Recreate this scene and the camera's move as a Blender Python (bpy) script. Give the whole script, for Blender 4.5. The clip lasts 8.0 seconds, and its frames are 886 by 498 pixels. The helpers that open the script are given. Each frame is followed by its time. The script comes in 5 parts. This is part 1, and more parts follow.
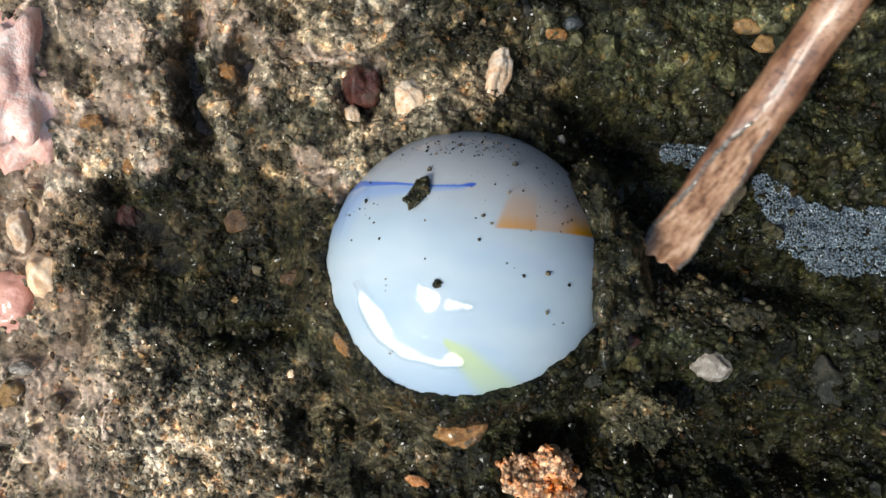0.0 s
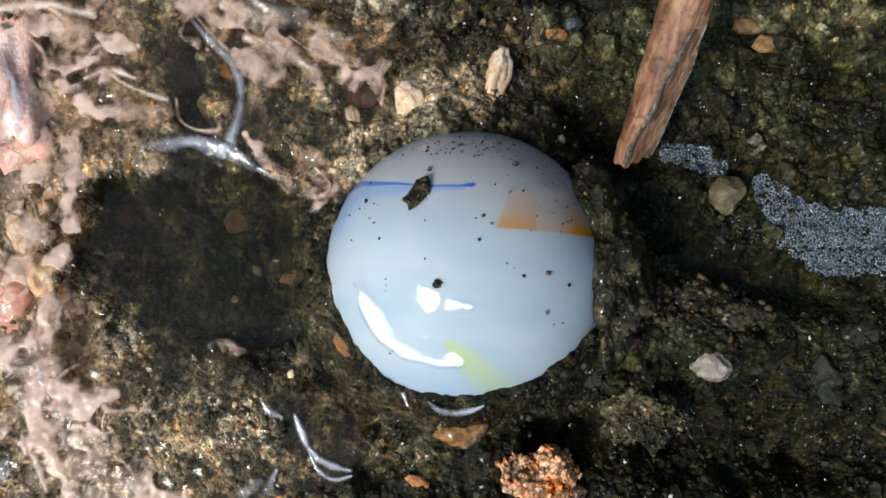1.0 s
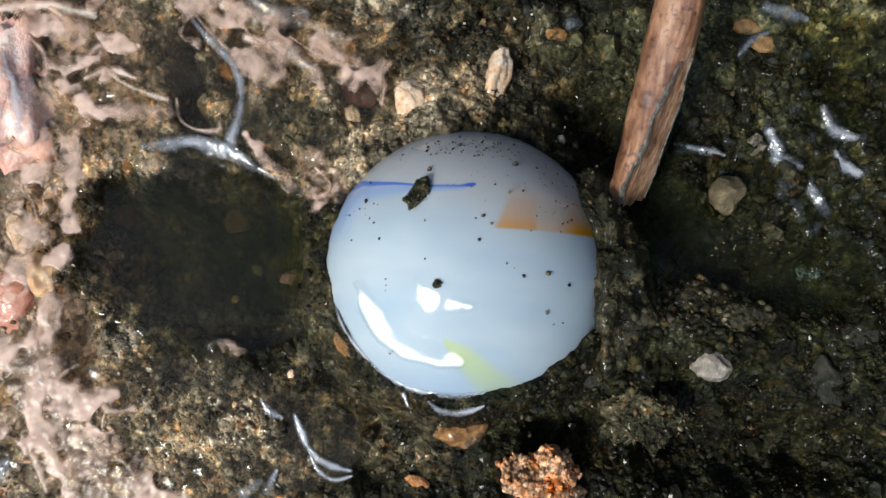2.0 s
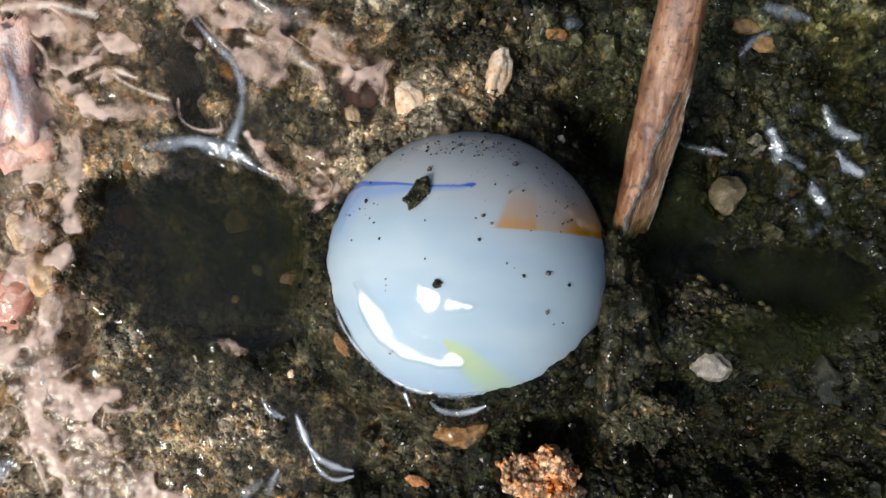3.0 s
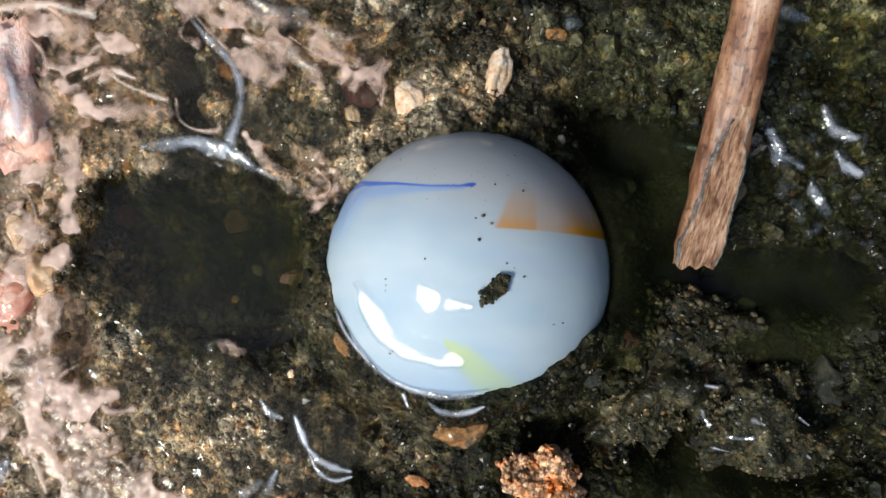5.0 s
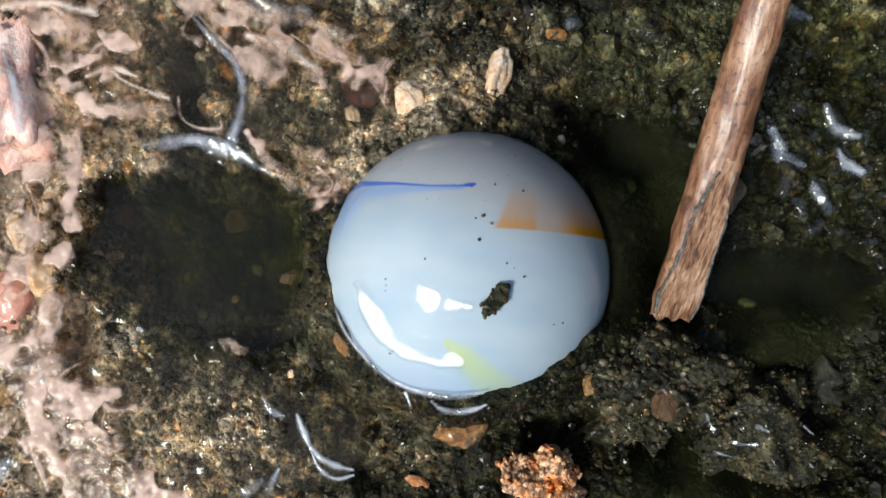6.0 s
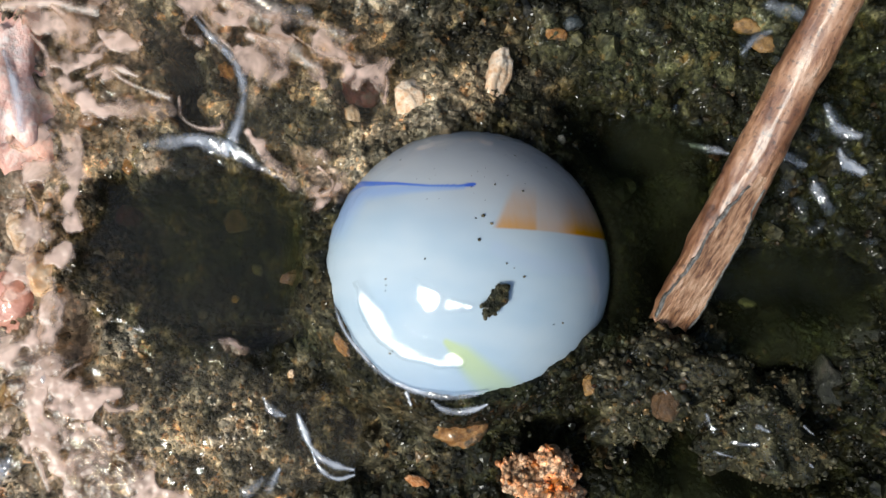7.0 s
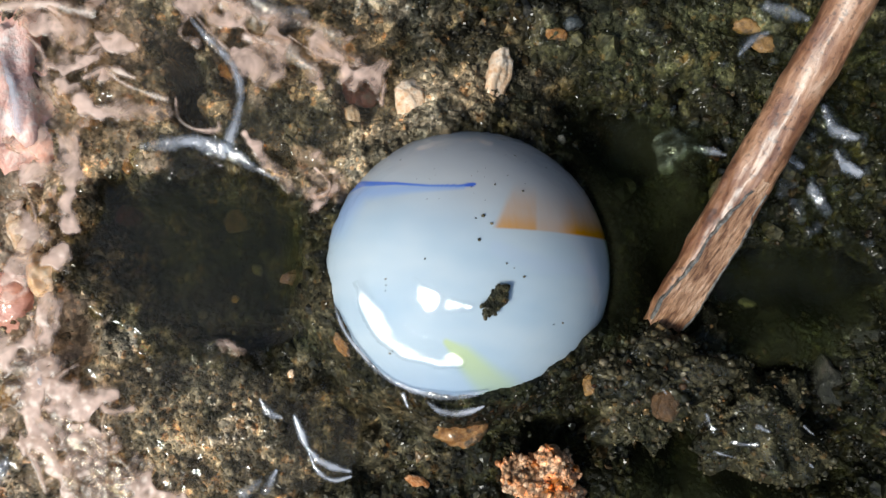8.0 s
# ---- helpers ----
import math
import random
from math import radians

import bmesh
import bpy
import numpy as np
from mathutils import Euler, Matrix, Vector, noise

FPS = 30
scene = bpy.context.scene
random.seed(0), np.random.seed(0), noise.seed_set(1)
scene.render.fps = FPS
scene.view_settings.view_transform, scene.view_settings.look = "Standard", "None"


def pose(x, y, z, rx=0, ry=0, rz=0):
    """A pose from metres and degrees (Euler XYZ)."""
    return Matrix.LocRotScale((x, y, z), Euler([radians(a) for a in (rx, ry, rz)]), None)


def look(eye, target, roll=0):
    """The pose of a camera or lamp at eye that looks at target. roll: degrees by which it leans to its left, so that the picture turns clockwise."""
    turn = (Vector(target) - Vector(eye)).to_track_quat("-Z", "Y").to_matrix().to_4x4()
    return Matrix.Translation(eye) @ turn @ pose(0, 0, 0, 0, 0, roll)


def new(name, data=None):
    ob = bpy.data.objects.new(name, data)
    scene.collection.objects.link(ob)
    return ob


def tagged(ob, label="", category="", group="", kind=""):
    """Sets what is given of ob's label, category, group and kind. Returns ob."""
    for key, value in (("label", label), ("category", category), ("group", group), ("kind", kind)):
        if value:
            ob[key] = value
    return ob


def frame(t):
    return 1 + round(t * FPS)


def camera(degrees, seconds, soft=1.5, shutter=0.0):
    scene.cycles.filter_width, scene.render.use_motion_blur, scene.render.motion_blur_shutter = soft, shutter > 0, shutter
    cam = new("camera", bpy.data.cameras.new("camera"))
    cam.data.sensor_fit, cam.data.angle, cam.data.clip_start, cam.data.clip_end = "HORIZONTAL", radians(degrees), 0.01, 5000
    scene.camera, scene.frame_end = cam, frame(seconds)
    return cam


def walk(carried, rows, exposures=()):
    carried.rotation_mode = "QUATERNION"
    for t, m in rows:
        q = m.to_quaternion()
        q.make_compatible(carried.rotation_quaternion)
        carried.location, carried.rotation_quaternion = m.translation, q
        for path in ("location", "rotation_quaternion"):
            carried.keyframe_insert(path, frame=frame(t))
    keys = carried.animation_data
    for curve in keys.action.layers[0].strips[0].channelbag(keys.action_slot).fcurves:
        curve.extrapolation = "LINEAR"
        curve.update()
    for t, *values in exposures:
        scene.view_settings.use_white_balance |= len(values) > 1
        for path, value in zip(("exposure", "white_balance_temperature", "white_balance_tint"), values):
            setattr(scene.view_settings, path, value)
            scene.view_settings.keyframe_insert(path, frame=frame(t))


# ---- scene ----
MM = 0.001
HEIGHT = 53.61          # the camera hangs this far above the mud, in mm

cam = camera(50, 8.0, soft=1.5, shutter=0.15)
walk(cam, [(0.0, pose(0, 0, HEIGHT * MM)), (8.0, pose(0, 0, HEIGHT * MM))], [(0.0, 0.99, 6520, 3), (0.5, 0.86, 6520, 3), (1.0, 0.8, 6520, 3), (3.5, 0.79, 6520, 3), (4.2, 0.88, 6520, 3), (8.0, 0.86, 6520, 3)])

# ---- daylight: a bright overcast sky, brightest low over one side ----
SUN_ELEVATION, SUN_AZIMUTH = radians(53), radians(214)     # azimuth counted from +x to +y
world = bpy.data.worlds.new("overcast_sky")
scene.world = world
world.use_nodes = True
sky = world.node_tree.nodes.new("ShaderNodeTexSky")
sky.sky_type, sky.sun_disc = "NISHITA", False
sky.sun_elevation, sky.sun_rotation = SUN_ELEVATION, radians(90) - SUN_AZIMUTH
sky.dust_density = 1.4
world.node_tree.links.new(sky.outputs[0], world.node_tree.nodes["Background"].inputs[0])
world.node_tree.nodes["Background"].inputs[1].default_value = 0.083
sun = new("sun", bpy.data.lights.new("sun", "SUN"))
sun.data.energy, sun.data.angle, sun.data.color = 2.0, radians(16), (1.0, 0.97, 0.93)
sun.matrix_world = look((math.cos(SUN_AZIMUTH) * math.cos(SUN_ELEVATION), math.sin(SUN_AZIMUTH) * math.cos(SUN_ELEVATION), math.sin(SUN_ELEVATION)), (0, 0, 0))


# ---- materials ----
def node(m, kind, **values):
    n = m.node_tree.nodes.new(kind)
    for key, value in values.items():
        n.inputs[key.replace("_", " ")].default_value = value
    return n


def join(m, a, out, b, into):
    m.node_tree.links.new(a.outputs[out], b.inputs[into])


def blank(name):
    m = bpy.data.materials.new(name)
    m.use_nodes = True
    return m, m.node_tree.nodes["Principled BSDF"]


def ramp(m, stops):
    r = m.node_tree.nodes.new("ShaderNodeValToRGB")
    while len(r.color_ramp.elements) < len(stops):
        r.color_ramp.elements.new(0.5)
    for e, (p, c) in zip(r.color_ramp.elements, stops):
        e.position, e.color = p, (*c, 1)
    return r


def stone(name, colours, size=0.6, rough=0.35, coat=0.5, relief=0.06, stretch=1.0, dirt=0.4, skin=1.33, film=0.08):
    """Wet mineral: blotches of several colours, sized in mm, with a fine grain and a water gloss."""
    m, b = blank(name)
    co = node(m, "ShaderNodeTexCoord")
    big = node(m, "ShaderNodeTexNoise", Scale=1000 / size, Detail=5.0, Roughness=0.6, Distortion=0.6)
    fine = node(m, "ShaderNodeTexNoise", Scale=7000 / size, Detail=4.0, Roughness=0.65)
    along = node(m, "ShaderNodeMapping")
    along.inputs["Scale"].default_value = (1.0, stretch, 1.0)
    join(m, co, "Object", along, "Vector")
    for n in (big, fine):
        join(m, along, 0, n, "Vector")
    mix = node(m, "ShaderNodeMath")
    mix.operation = "MULTIPLY_ADD"
    mix.inputs[1].default_value = 0.75
    join(m, fine, "Fac", mix, 0)
    scale = node(m, "ShaderNodeMath")
    scale.operation = "MULTIPLY_ADD"
    scale.inputs[1].default_value, scale.inputs[2].default_value = 1.5, -0.63
    join(m, big, "Fac", scale, 0)
    join(m, scale, 0, mix, 2)
    steps = len(colours) - 1
    r = ramp(m, [(0.15 + 0.7 * i / max(steps, 1), c) for i, c in enumerate(colours)])
    join(m, mix, 0, r, 0)
    grime = node(m, "ShaderNodeTexNoise", Scale=900.0, Detail=6.0, Roughness=0.72)
    join(m, co, "Object", grime, "Vector")
    cover = node(m, "ShaderNodeMapRange")
    cover.inputs[1].default_value, cover.inputs[2].default_value, cover.inputs[4].default_value = 0.64 - 0.2 * dirt, 0.74 - 0.2 * dirt, min(dirt * 2.2, 0.95)
    join(m, grime, "Fac", cover, 0)
    soiled = m.node_tree.nodes.new("ShaderNodeMix")
    soiled.data_type = "RGBA"
    soiled.inputs[7].default_value = (0.06, 0.05, 0.034, 1)
    m.node_tree.links.new(cover.outputs[0], soiled.inputs[0])
    m.node_tree.links.new(r.outputs[0], soiled.inputs[6])
    m.node_tree.links.new(soiled.outputs[2], b.inputs["Base Color"])
    bump = node(m, "ShaderNodeBump", Strength=0.8, Distance=relief * MM)
    join(m, fine, "Fac", bump, "Height")
    join(m, bump, 0, b, "Normal")
    b.inputs["Roughness"].default_value = rough
    b.inputs["Coat Weight"].default_value, b.inputs["Coat Roughness"].default_value, b.inputs["Coat IOR"].default_value = coat, film, skin
    return m


def soil_material(name, rough, coat, relief, film=0.2):
    """Mud and sand whose colour, soil by soil, is stored on the mesh; mottled and grainy, with a wet skin."""
    m, b = blank(name)
    co = node(m, "ShaderNodeTexCoord")
    att = node(m, "ShaderNodeAttribute")
    att.attribute_name = "soil"
    speck = node(m, "ShaderNodeTexNoise", Scale=2700.0, Detail=5.0, Roughness=0.7)
    blot = node(m, "ShaderNodeTexNoise", Scale=700.0, Detail=4.0, Roughness=0.6)
    for n in (speck, blot):
        join(m, co, "Object", n, "Vector")
    r1 = ramp(m, [(0.3, (0.3, 0.3, 0.3)), (0.5, (0.95, 0.93, 0.9)), (0.72, (1.9, 1.75, 1.55))])
    r2 = ramp(m, [(0.3, (0.55, 0.57, 0.55)), (0.7, (1.3, 1.25, 1.2))])
    join(m, speck, "Fac", r1, 0)
    join(m, blot, "Fac", r2, 0)
    cell = node(m, "ShaderNodeTexVoronoi", Scale=2300.0)
    dust = node(m, "ShaderNodeTexVoronoi", Scale=4600.0)
    sway = node(m, "ShaderNodeVectorMath")
    sway.operation = "MULTIPLY_ADD"
    sway.inputs[1].default_value = (0.00025, 0.00025, 0.00025)
    m.node_tree.links.new(speck.outputs["Color"], sway.inputs[0])
    join(m, co, "Object", sway, 2)
    tones = []
    for n in (cell, dust):
        join(m, sway, 0, n, "Vector")
        split = node(m, "ShaderNodeSeparateColor")
        join(m, n, "Color", split, 0)
        t = ramp(m, [(0.0, (0.5, 0.51, 0.48)), (0.3, (0.8, 0.79, 0.75)), (0.55, (1.0, 0.98, 0.94)), (0.78, (1.3, 1.22, 1.1)), (0.88, (1.65, 1.64, 1.6)), (0.975, (1.5, 1.05, 0.7))])
        t.color_ramp.interpolation = "CONSTANT"
        join(m, split, 0, t, 0)
        tones.append(t)
    strength = node(m, "ShaderNodeMath")
    strength.operation = "MULTIPLY"
    strength.inputs[1].default_value = 0.82
    join(m, att, "Alpha", strength, 0)
    last = att
    for r in (r1, r2, *tones):
        mul = m.node_tree.nodes.new("ShaderNodeMix")
        mul.data_type, mul.blend_type = "RGBA", "MULTIPLY"
        join(m, strength, 0, mul, 0)
        m.node_tree.links.new(last.outputs["Color"] if last is att else last.outputs[2], mul.inputs[6])
        m.node_tree.links.new(r.outputs[0], mul.inputs[7])
        last = mul
    m.node_tree.links.new(last.outputs[2], b.inputs["Base Color"])
    bump = node(m, "ShaderNodeBump", Strength=1.0, Distance=relief * MM)
    lumps = node(m, "ShaderNodeMath")
    lumps.operation = "MULTIPLY_ADD"
    lumps.inputs[1].default_value = -0.9
    join(m, cell, "Distance", lumps, 0)
    join(m, speck, "Fac", lumps, 2)
    lumps2 = node(m, "ShaderNodeMath")
    lumps2.operation = "MULTIPLY_ADD"
    lumps2.inputs[1].default_value = -0.35
    join(m, dust, "Distance", lumps2, 0)
    join(m, lumps, 0, lumps2, 2)
    join(m, lumps2, 0, bump, "Height")
    join(m, att, "Alpha", bump, "Strength")
    join(m, bump, 0, b, "Normal")
    sheen = node(m, "ShaderNodeMapRange")
    sheen.inputs[3].default_value, sheen.inputs[4].default_value = 0.25, coat
    join(m, att, "Alpha", sheen, 0)
    join(m, sheen, 0, b, "Coat Weight")
    wet = node(m, "ShaderNodeMapRange")
    wet.inputs[1].default_value, wet.inputs[2].default_value = 0.35, 0.65
    wet.inputs[3].default_value, wet.inputs[4].default_value = rough - 0.14, rough + 0.2
    b.inputs["Specular IOR Level"].default_value = 0.12
    join(m, blot, "Fac", wet, 0)
    join(m, wet, 0, b, "Roughness")
    b.inputs["Coat Weight"].default_value, b.inputs["Coat Roughness"].default_value, b.inputs["Coat IOR"].default_value = coat, film, 1.33
    return m


def water_material(name, tint, silt=0.0, silt_colour=(0.5, 0.42, 0.34), thinning=False, rough=0.05, gloss_least=0.021, gloss_most=0.9):
    """Water: what lies under it shows through, faintly tinted, and its skin mirrors the sky by its Fresnel gloss; silt clouds it."""
    m, b = blank(name)
    out = m.node_tree.nodes["Material Output"]
    clear = node(m, "ShaderNodeBsdfTransparent", Color=(*tint, 1))
    gloss = node(m, "ShaderNodeBsdfGlossy", Roughness=rough)
    rim = node(m, "ShaderNodeLayerWeight", Blend=0.5)
    power = node(m, "ShaderNodeMath")
    power.operation = "POWER"
    power.inputs[1].default_value = 5.0
    join(m, rim, "Facing", power, 0)
    fres = node(m, "ShaderNodeMapRange")
    fres.inputs[3].default_value, fres.inputs[4].default_value = gloss_least, gloss_most
    join(m, power, 0, fres, 0)
    mix = node(m, "ShaderNodeMixShader")
    join(m, fres, 0, mix, 0)
    under = clear
    if silt:
        mud = node(m, "ShaderNodeBsdfDiffuse", Color=(*silt_colour, 1))
        co = node(m, "ShaderNodeTexCoord")
        swirl = node(m, "ShaderNodeTexNoise", Scale=300.0, Detail=4.0, Roughness=0.55, Distortion=0.9)
        join(m, co, "Object", swirl, "Vector")
        amount = node(m, "ShaderNodeMapRange")
        amount.inputs[1].default_value, amount.inputs[2].default_value = 0.38, 0.6
        amount.inputs[3].default_value, amount.inputs[4].default_value = silt * 0.15, silt
        join(m, swirl, "Fac", amount, 0)
        cloud = node(m, "ShaderNodeMixShader")
        if thinning:
            dense = node(m, "ShaderNodeAttribute")
            dense.attribute_name = "soil"
            thin = node(m, "ShaderNodeMath")
            thin.operation = "MULTIPLY"
            join(m, amount, 0, thin, 0)
            join(m, dense, "Fac", thin, 1)
            amount = thin
        join(m, amount, 0, cloud, 0)
        join(m, clear, 0, cloud, 1)
        join(m, mud, 0, cloud, 2)
        under = cloud
    join(m, under, 0, mix, 1)
    join(m, gloss, 0, mix, 2)
    join(m, mix, 0, out, 0)
    m.node_tree.nodes.remove(b)
    return m


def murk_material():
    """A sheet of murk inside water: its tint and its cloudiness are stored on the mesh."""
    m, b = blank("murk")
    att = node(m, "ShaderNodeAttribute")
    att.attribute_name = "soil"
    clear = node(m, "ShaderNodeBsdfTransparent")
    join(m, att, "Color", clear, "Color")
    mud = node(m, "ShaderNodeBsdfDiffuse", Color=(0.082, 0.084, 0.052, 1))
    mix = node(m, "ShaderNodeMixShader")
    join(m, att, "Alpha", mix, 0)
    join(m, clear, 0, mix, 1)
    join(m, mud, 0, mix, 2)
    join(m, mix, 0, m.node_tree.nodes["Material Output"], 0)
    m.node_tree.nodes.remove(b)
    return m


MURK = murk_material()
MUD = soil_material("wet_mud", 0.42, 0.3, 0.2, 0.13)
GRIT = soil_material("wet_grit", 0.4, 0.5, 0.05, 0.07)
POOL = water_material("silty_film", (0.87, 0.85, 0.79), 0.06, (0.3, 0.25, 0.17))
# water whose milky blue-white colour stands in for mirrored sky
RIDGE = water_material("glint_paint", (0.86, 0.89, 0.92), 0.5, (0.64, 0.66, 0.74), True, 0.08, 0.03)
FROTH = water_material("aerated_water", (0.9, 0.92, 0.93), 0.8, (0.7, 0.73, 0.77), True, 0.1)
BEAD = water_material("bead_water", (0.8, 0.82, 0.84), 0.12, (0.4, 0.44, 0.48), True, 0.1)
OLIVE_WATER = water_material("olive_water", (0.86, 0.87, 0.72), 0.06, (0.05, 0.05, 0.025), gloss_least=0.012)
CLEAR = water_material("clear_water", (0.99, 0.99, 0.99))
DARK_WATER = water_material("murky_water", (0.72, 0.72, 0.6), 0.03, (0.16, 0.14, 0.10))
SILT = water_material("silty_water", (0.92, 0.87, 0.8), 0.88, (0.74, 0.525, 0.43), True, 0.25, 0.014)
PINK_ROCK = stone("pink_granite", [(0.78, 0.34, 0.25), (0.92, 0.56, 0.46), (0.97, 0.82, 0.74)], 2.0, 0.4, 0.5, 0.14, 1.0, 0.06)
SALMON_ROCK = stone("salmon_rock", [(0.5, 0.2, 0.14), (0.72, 0.37, 0.28)], 2.0, 0.4, 0.6, 0.08, 1.0, 0.12)
CREAM = stone("cream_quartz", [(0.5, 0.23, 0.07), (0.74, 0.54, 0.37), (0.88, 0.78, 0.67)], 1.7, 0.3, 0.6, 0.14, 1.0, 0.25)
AMBER_CREAM = stone("amber_cream_quartz", [(0.6, 0.26, 0.08), (0.86, 0.62, 0.42), (0.95, 0.86, 0.76)], 1.6, 0.3, 0.7, 0.12, 1.0, 0.22)
AMBER = stone("amber_quartz", [(0.8, 0.42, 0.19), (0.92, 0.64, 0.4), (0.95, 0.84, 0.7)], 1.8, 0.25, 0.8, 0.05, 1.0, 0.04)
RUST = stone("rusty_stone", [(0.3, 0.07, 0.015), (0.6, 0.21, 0.05), (0.74, 0.4, 0.2), (0.85, 0.68, 0.56)], 0.6, 0.3, 0.7, 0.25, 1.0, 0.15)
OCHRE = stone("ochre_stone", [(0.08, 0.045, 0.02), (0.3, 0.16, 0.05), (0.44, 0.29, 0.12)], 0.7, 0.35, 0.5, 0.12, 1.0, 0.6)
YELLOWISH = stone("yellow_grey_stone", [(0.07, 0.055, 0.03), (0.19, 0.145, 0.08), (0.38, 0.3, 0.18)], 0.7, 0.35, 0.5, 0.2, 1.0, 0.5)
GARNET = stone("dark_red_stone", [(0.015, 0.006, 0.005), (0.075, 0.019, 0.012), (0.16, 0.05, 0.032)], 1.0, 0.3, 0.6, 0.2, 1.0, 0.55)
WHITE = stone("whitish_stone", [(0.12, 0.1, 0.075), (0.32, 0.27, 0.22), (0.6, 0.55, 0.49)], 0.7, 0.35, 0.5, 0.1, 1.0, 0.62)
SLATE = stone("dark_slate", [(0.02, 0.022, 0.022), (0.06, 0.07, 0.07)], 0.7, 0.25, 0.7)
DARK_AMBER = stone("dark_amber_stone", [(0.03, 0.015, 0.006), (0.1, 0.05, 0.018), (0.19, 0.1, 0.038)], 0.8, 0.35, 0.4, 0.2, 1.0, 0.6)
PEAT = stone("peaty_stone", [(0.008, 0.008, 0.005), (0.02, 0.02, 0.011), (0.05, 0.046, 0.027)], 0.6, 0.5, 0.15, 0.2, 1.0, 0.5)
RIND = stone("frayed_rind", [(0.03, 0.027, 0.022), (0.14, 0.13, 0.115), (0.36, 0.34, 0.31)], 0.35, 0.25, 1.0, 0.15)
TAWNY = stone("tawny_stone", [(0.1, 0.04, 0.012), (0.36, 0.16, 0.04), (0.56, 0.36, 0.17)], 0.7, 0.3, 0.9, 0.2, 1.0, 0.7)


def wood_material():
    """Cut wood with fibres along the stick (local y)."""
    m, b = blank("cut_wood")
    co = node(m, "ShaderNodeTexCoord")
    mp = node(m, "ShaderNodeMapping")
    mp.inputs["Scale"].default_value = (1.0, 0.09, 1.0)
    join(m, co, "Object", mp, "Vector")
    fibre = node(m, "ShaderNodeTexNoise", Scale=6800.0, Detail=8.0, Roughness=0.75)
    blot = node(m, "ShaderNodeTexNoise", Scale=500.0, Detail=3.0)
    join(m, mp, 0, fibre, "Vector")
    join(m, co, "Object", blot, "Vector")
    add = node(m, "ShaderNodeMath")
    add.operation = "MULTIPLY_ADD"
    add.inputs[1].default_value = 0.7
    join(m, blot, "Fac", add, 0)
    off = node(m, "ShaderNodeMath")
    off.operation = "MULTIPLY_ADD"
    off.inputs[1].default_value, off.inputs[2].default_value = 1.4, -0.55
    join(m, fibre, "Fac", off, 0)
    join(m, off, 0, add, 2)
    r = ramp(m, [(0.2, (0.02, 0.008, 0.004)), (0.36, (0.18, 0.07, 0.03)), (0.5, (0.5, 0.26, 0.135)), (0.7, (0.82, 0.56, 0.4))])
    join(m, add, 0, r, 0)
    join(m, r, 0, b, "Base Color")
    bump = node(m, "ShaderNodeBump", Strength=1.0, Distance=0.25 * MM)
    join(m, fibre, "Fac", bump, "Height")
    join(m, bump, 0, b, "Normal")
    b.inputs["Roughness"].default_value = 0.4
    b.inputs["Coat Weight"].default_value, b.inputs["Coat Roughness"].default_value = 0.5, 0.22
    return m


CUT_WOOD = wood_material()


def bark_material():
    """Wet peeled bark: tan and red-brown streaks along the twig (local y), dark flecks and pores, a slick skin of water."""
    m, b = blank("wet_bark")
    co = node(m, "ShaderNodeTexCoord")
    mp = node(m, "ShaderNodeMapping")
    mp.inputs["Scale"].default_value = (1.0, 0.16, 1.0)
    join(m, co, "Object", mp, "Vector")
    streak = node(m, "ShaderNodeTexNoise", Scale=2600.0, Detail=6.0, Roughness=0.68, Distortion=0.3)
    join(m, mp, 0, streak, "Vector")
    patch = node(m, "ShaderNodeTexNoise", Scale=330.0, Detail=4.0, Roughness=0.6)
    pore = node(m, "ShaderNodeTexNoise", Scale=3600.0, Detail=4.0, Roughness=0.7)
    for n in (patch, pore):
        join(m, co, "Object", n, "Vector")
    add = node(m, "ShaderNodeMath")
    add.operation = "MULTIPLY_ADD"
    add.inputs[1].default_value = 0.75
    join(m, patch, "Fac", add, 0)
    half = node(m, "ShaderNodeMath")
    half.operation = "MULTIPLY_ADD"
    half.inputs[1].default_value, half.inputs[2].default_value = 0.6, -0.17
    join(m, streak, "Fac", half, 0)
    join(m, half, 0, add, 2)
    r = ramp(m, [(0.28, (0.05, 0.015, 0.007)), (0.44, (0.21, 0.085, 0.04)), (0.58, (0.4, 0.2, 0.105)), (0.76, (0.58, 0.39, 0.28))])
    join(m, add, 0, r, 0)
    fleck = ramp(m, [(0.36, (0.2, 0.17, 0.15)), (0.46, (1.0, 1.0, 1.0))])
    join(m, pore, "Fac", fleck, 0)
    mul = m.node_tree.nodes.new("ShaderNodeMix")
    mul.data_type, mul.blend_type = "RGBA", "MULTIPLY"
    mul.inputs[0].default_value = 0.8
    m.node_tree.links.new(r.outputs[0], mul.inputs[6])
    m.node_tree.links.new(fleck.outputs[0], mul.inputs[7])
    m.node_tree.links.new(mul.outputs[2], b.inputs["Base Color"])
    rise = node(m, "ShaderNodeMath")
    rise.operation = "MULTIPLY_ADD"
    rise.inputs[1].default_value = 0.5
    join(m, pore, "Fac", rise, 0)
    join(m, streak, "Fac", rise, 2)
    bump = node(m, "ShaderNodeBump", Strength=1.0, Distance=0.12 * MM)
    join(m, rise, 0, bump, "Height")
    join(m, bump, 0, b, "Normal")
    slick = node(m, "ShaderNodeBump", Strength=1.0, Distance=0.018 * MM)
    join(m, rise, 0, slick, "Height")
    join(m, slick, 0, b, "Coat Normal")
    b.inputs["Roughness"].default_value = 0.45
    b.inputs["Coat Weight"].default_value, b.inputs["Coat Roughness"].default_value, b.inputs["Coat IOR"].default_value = 1.0, 0.35, 1.55
    return m


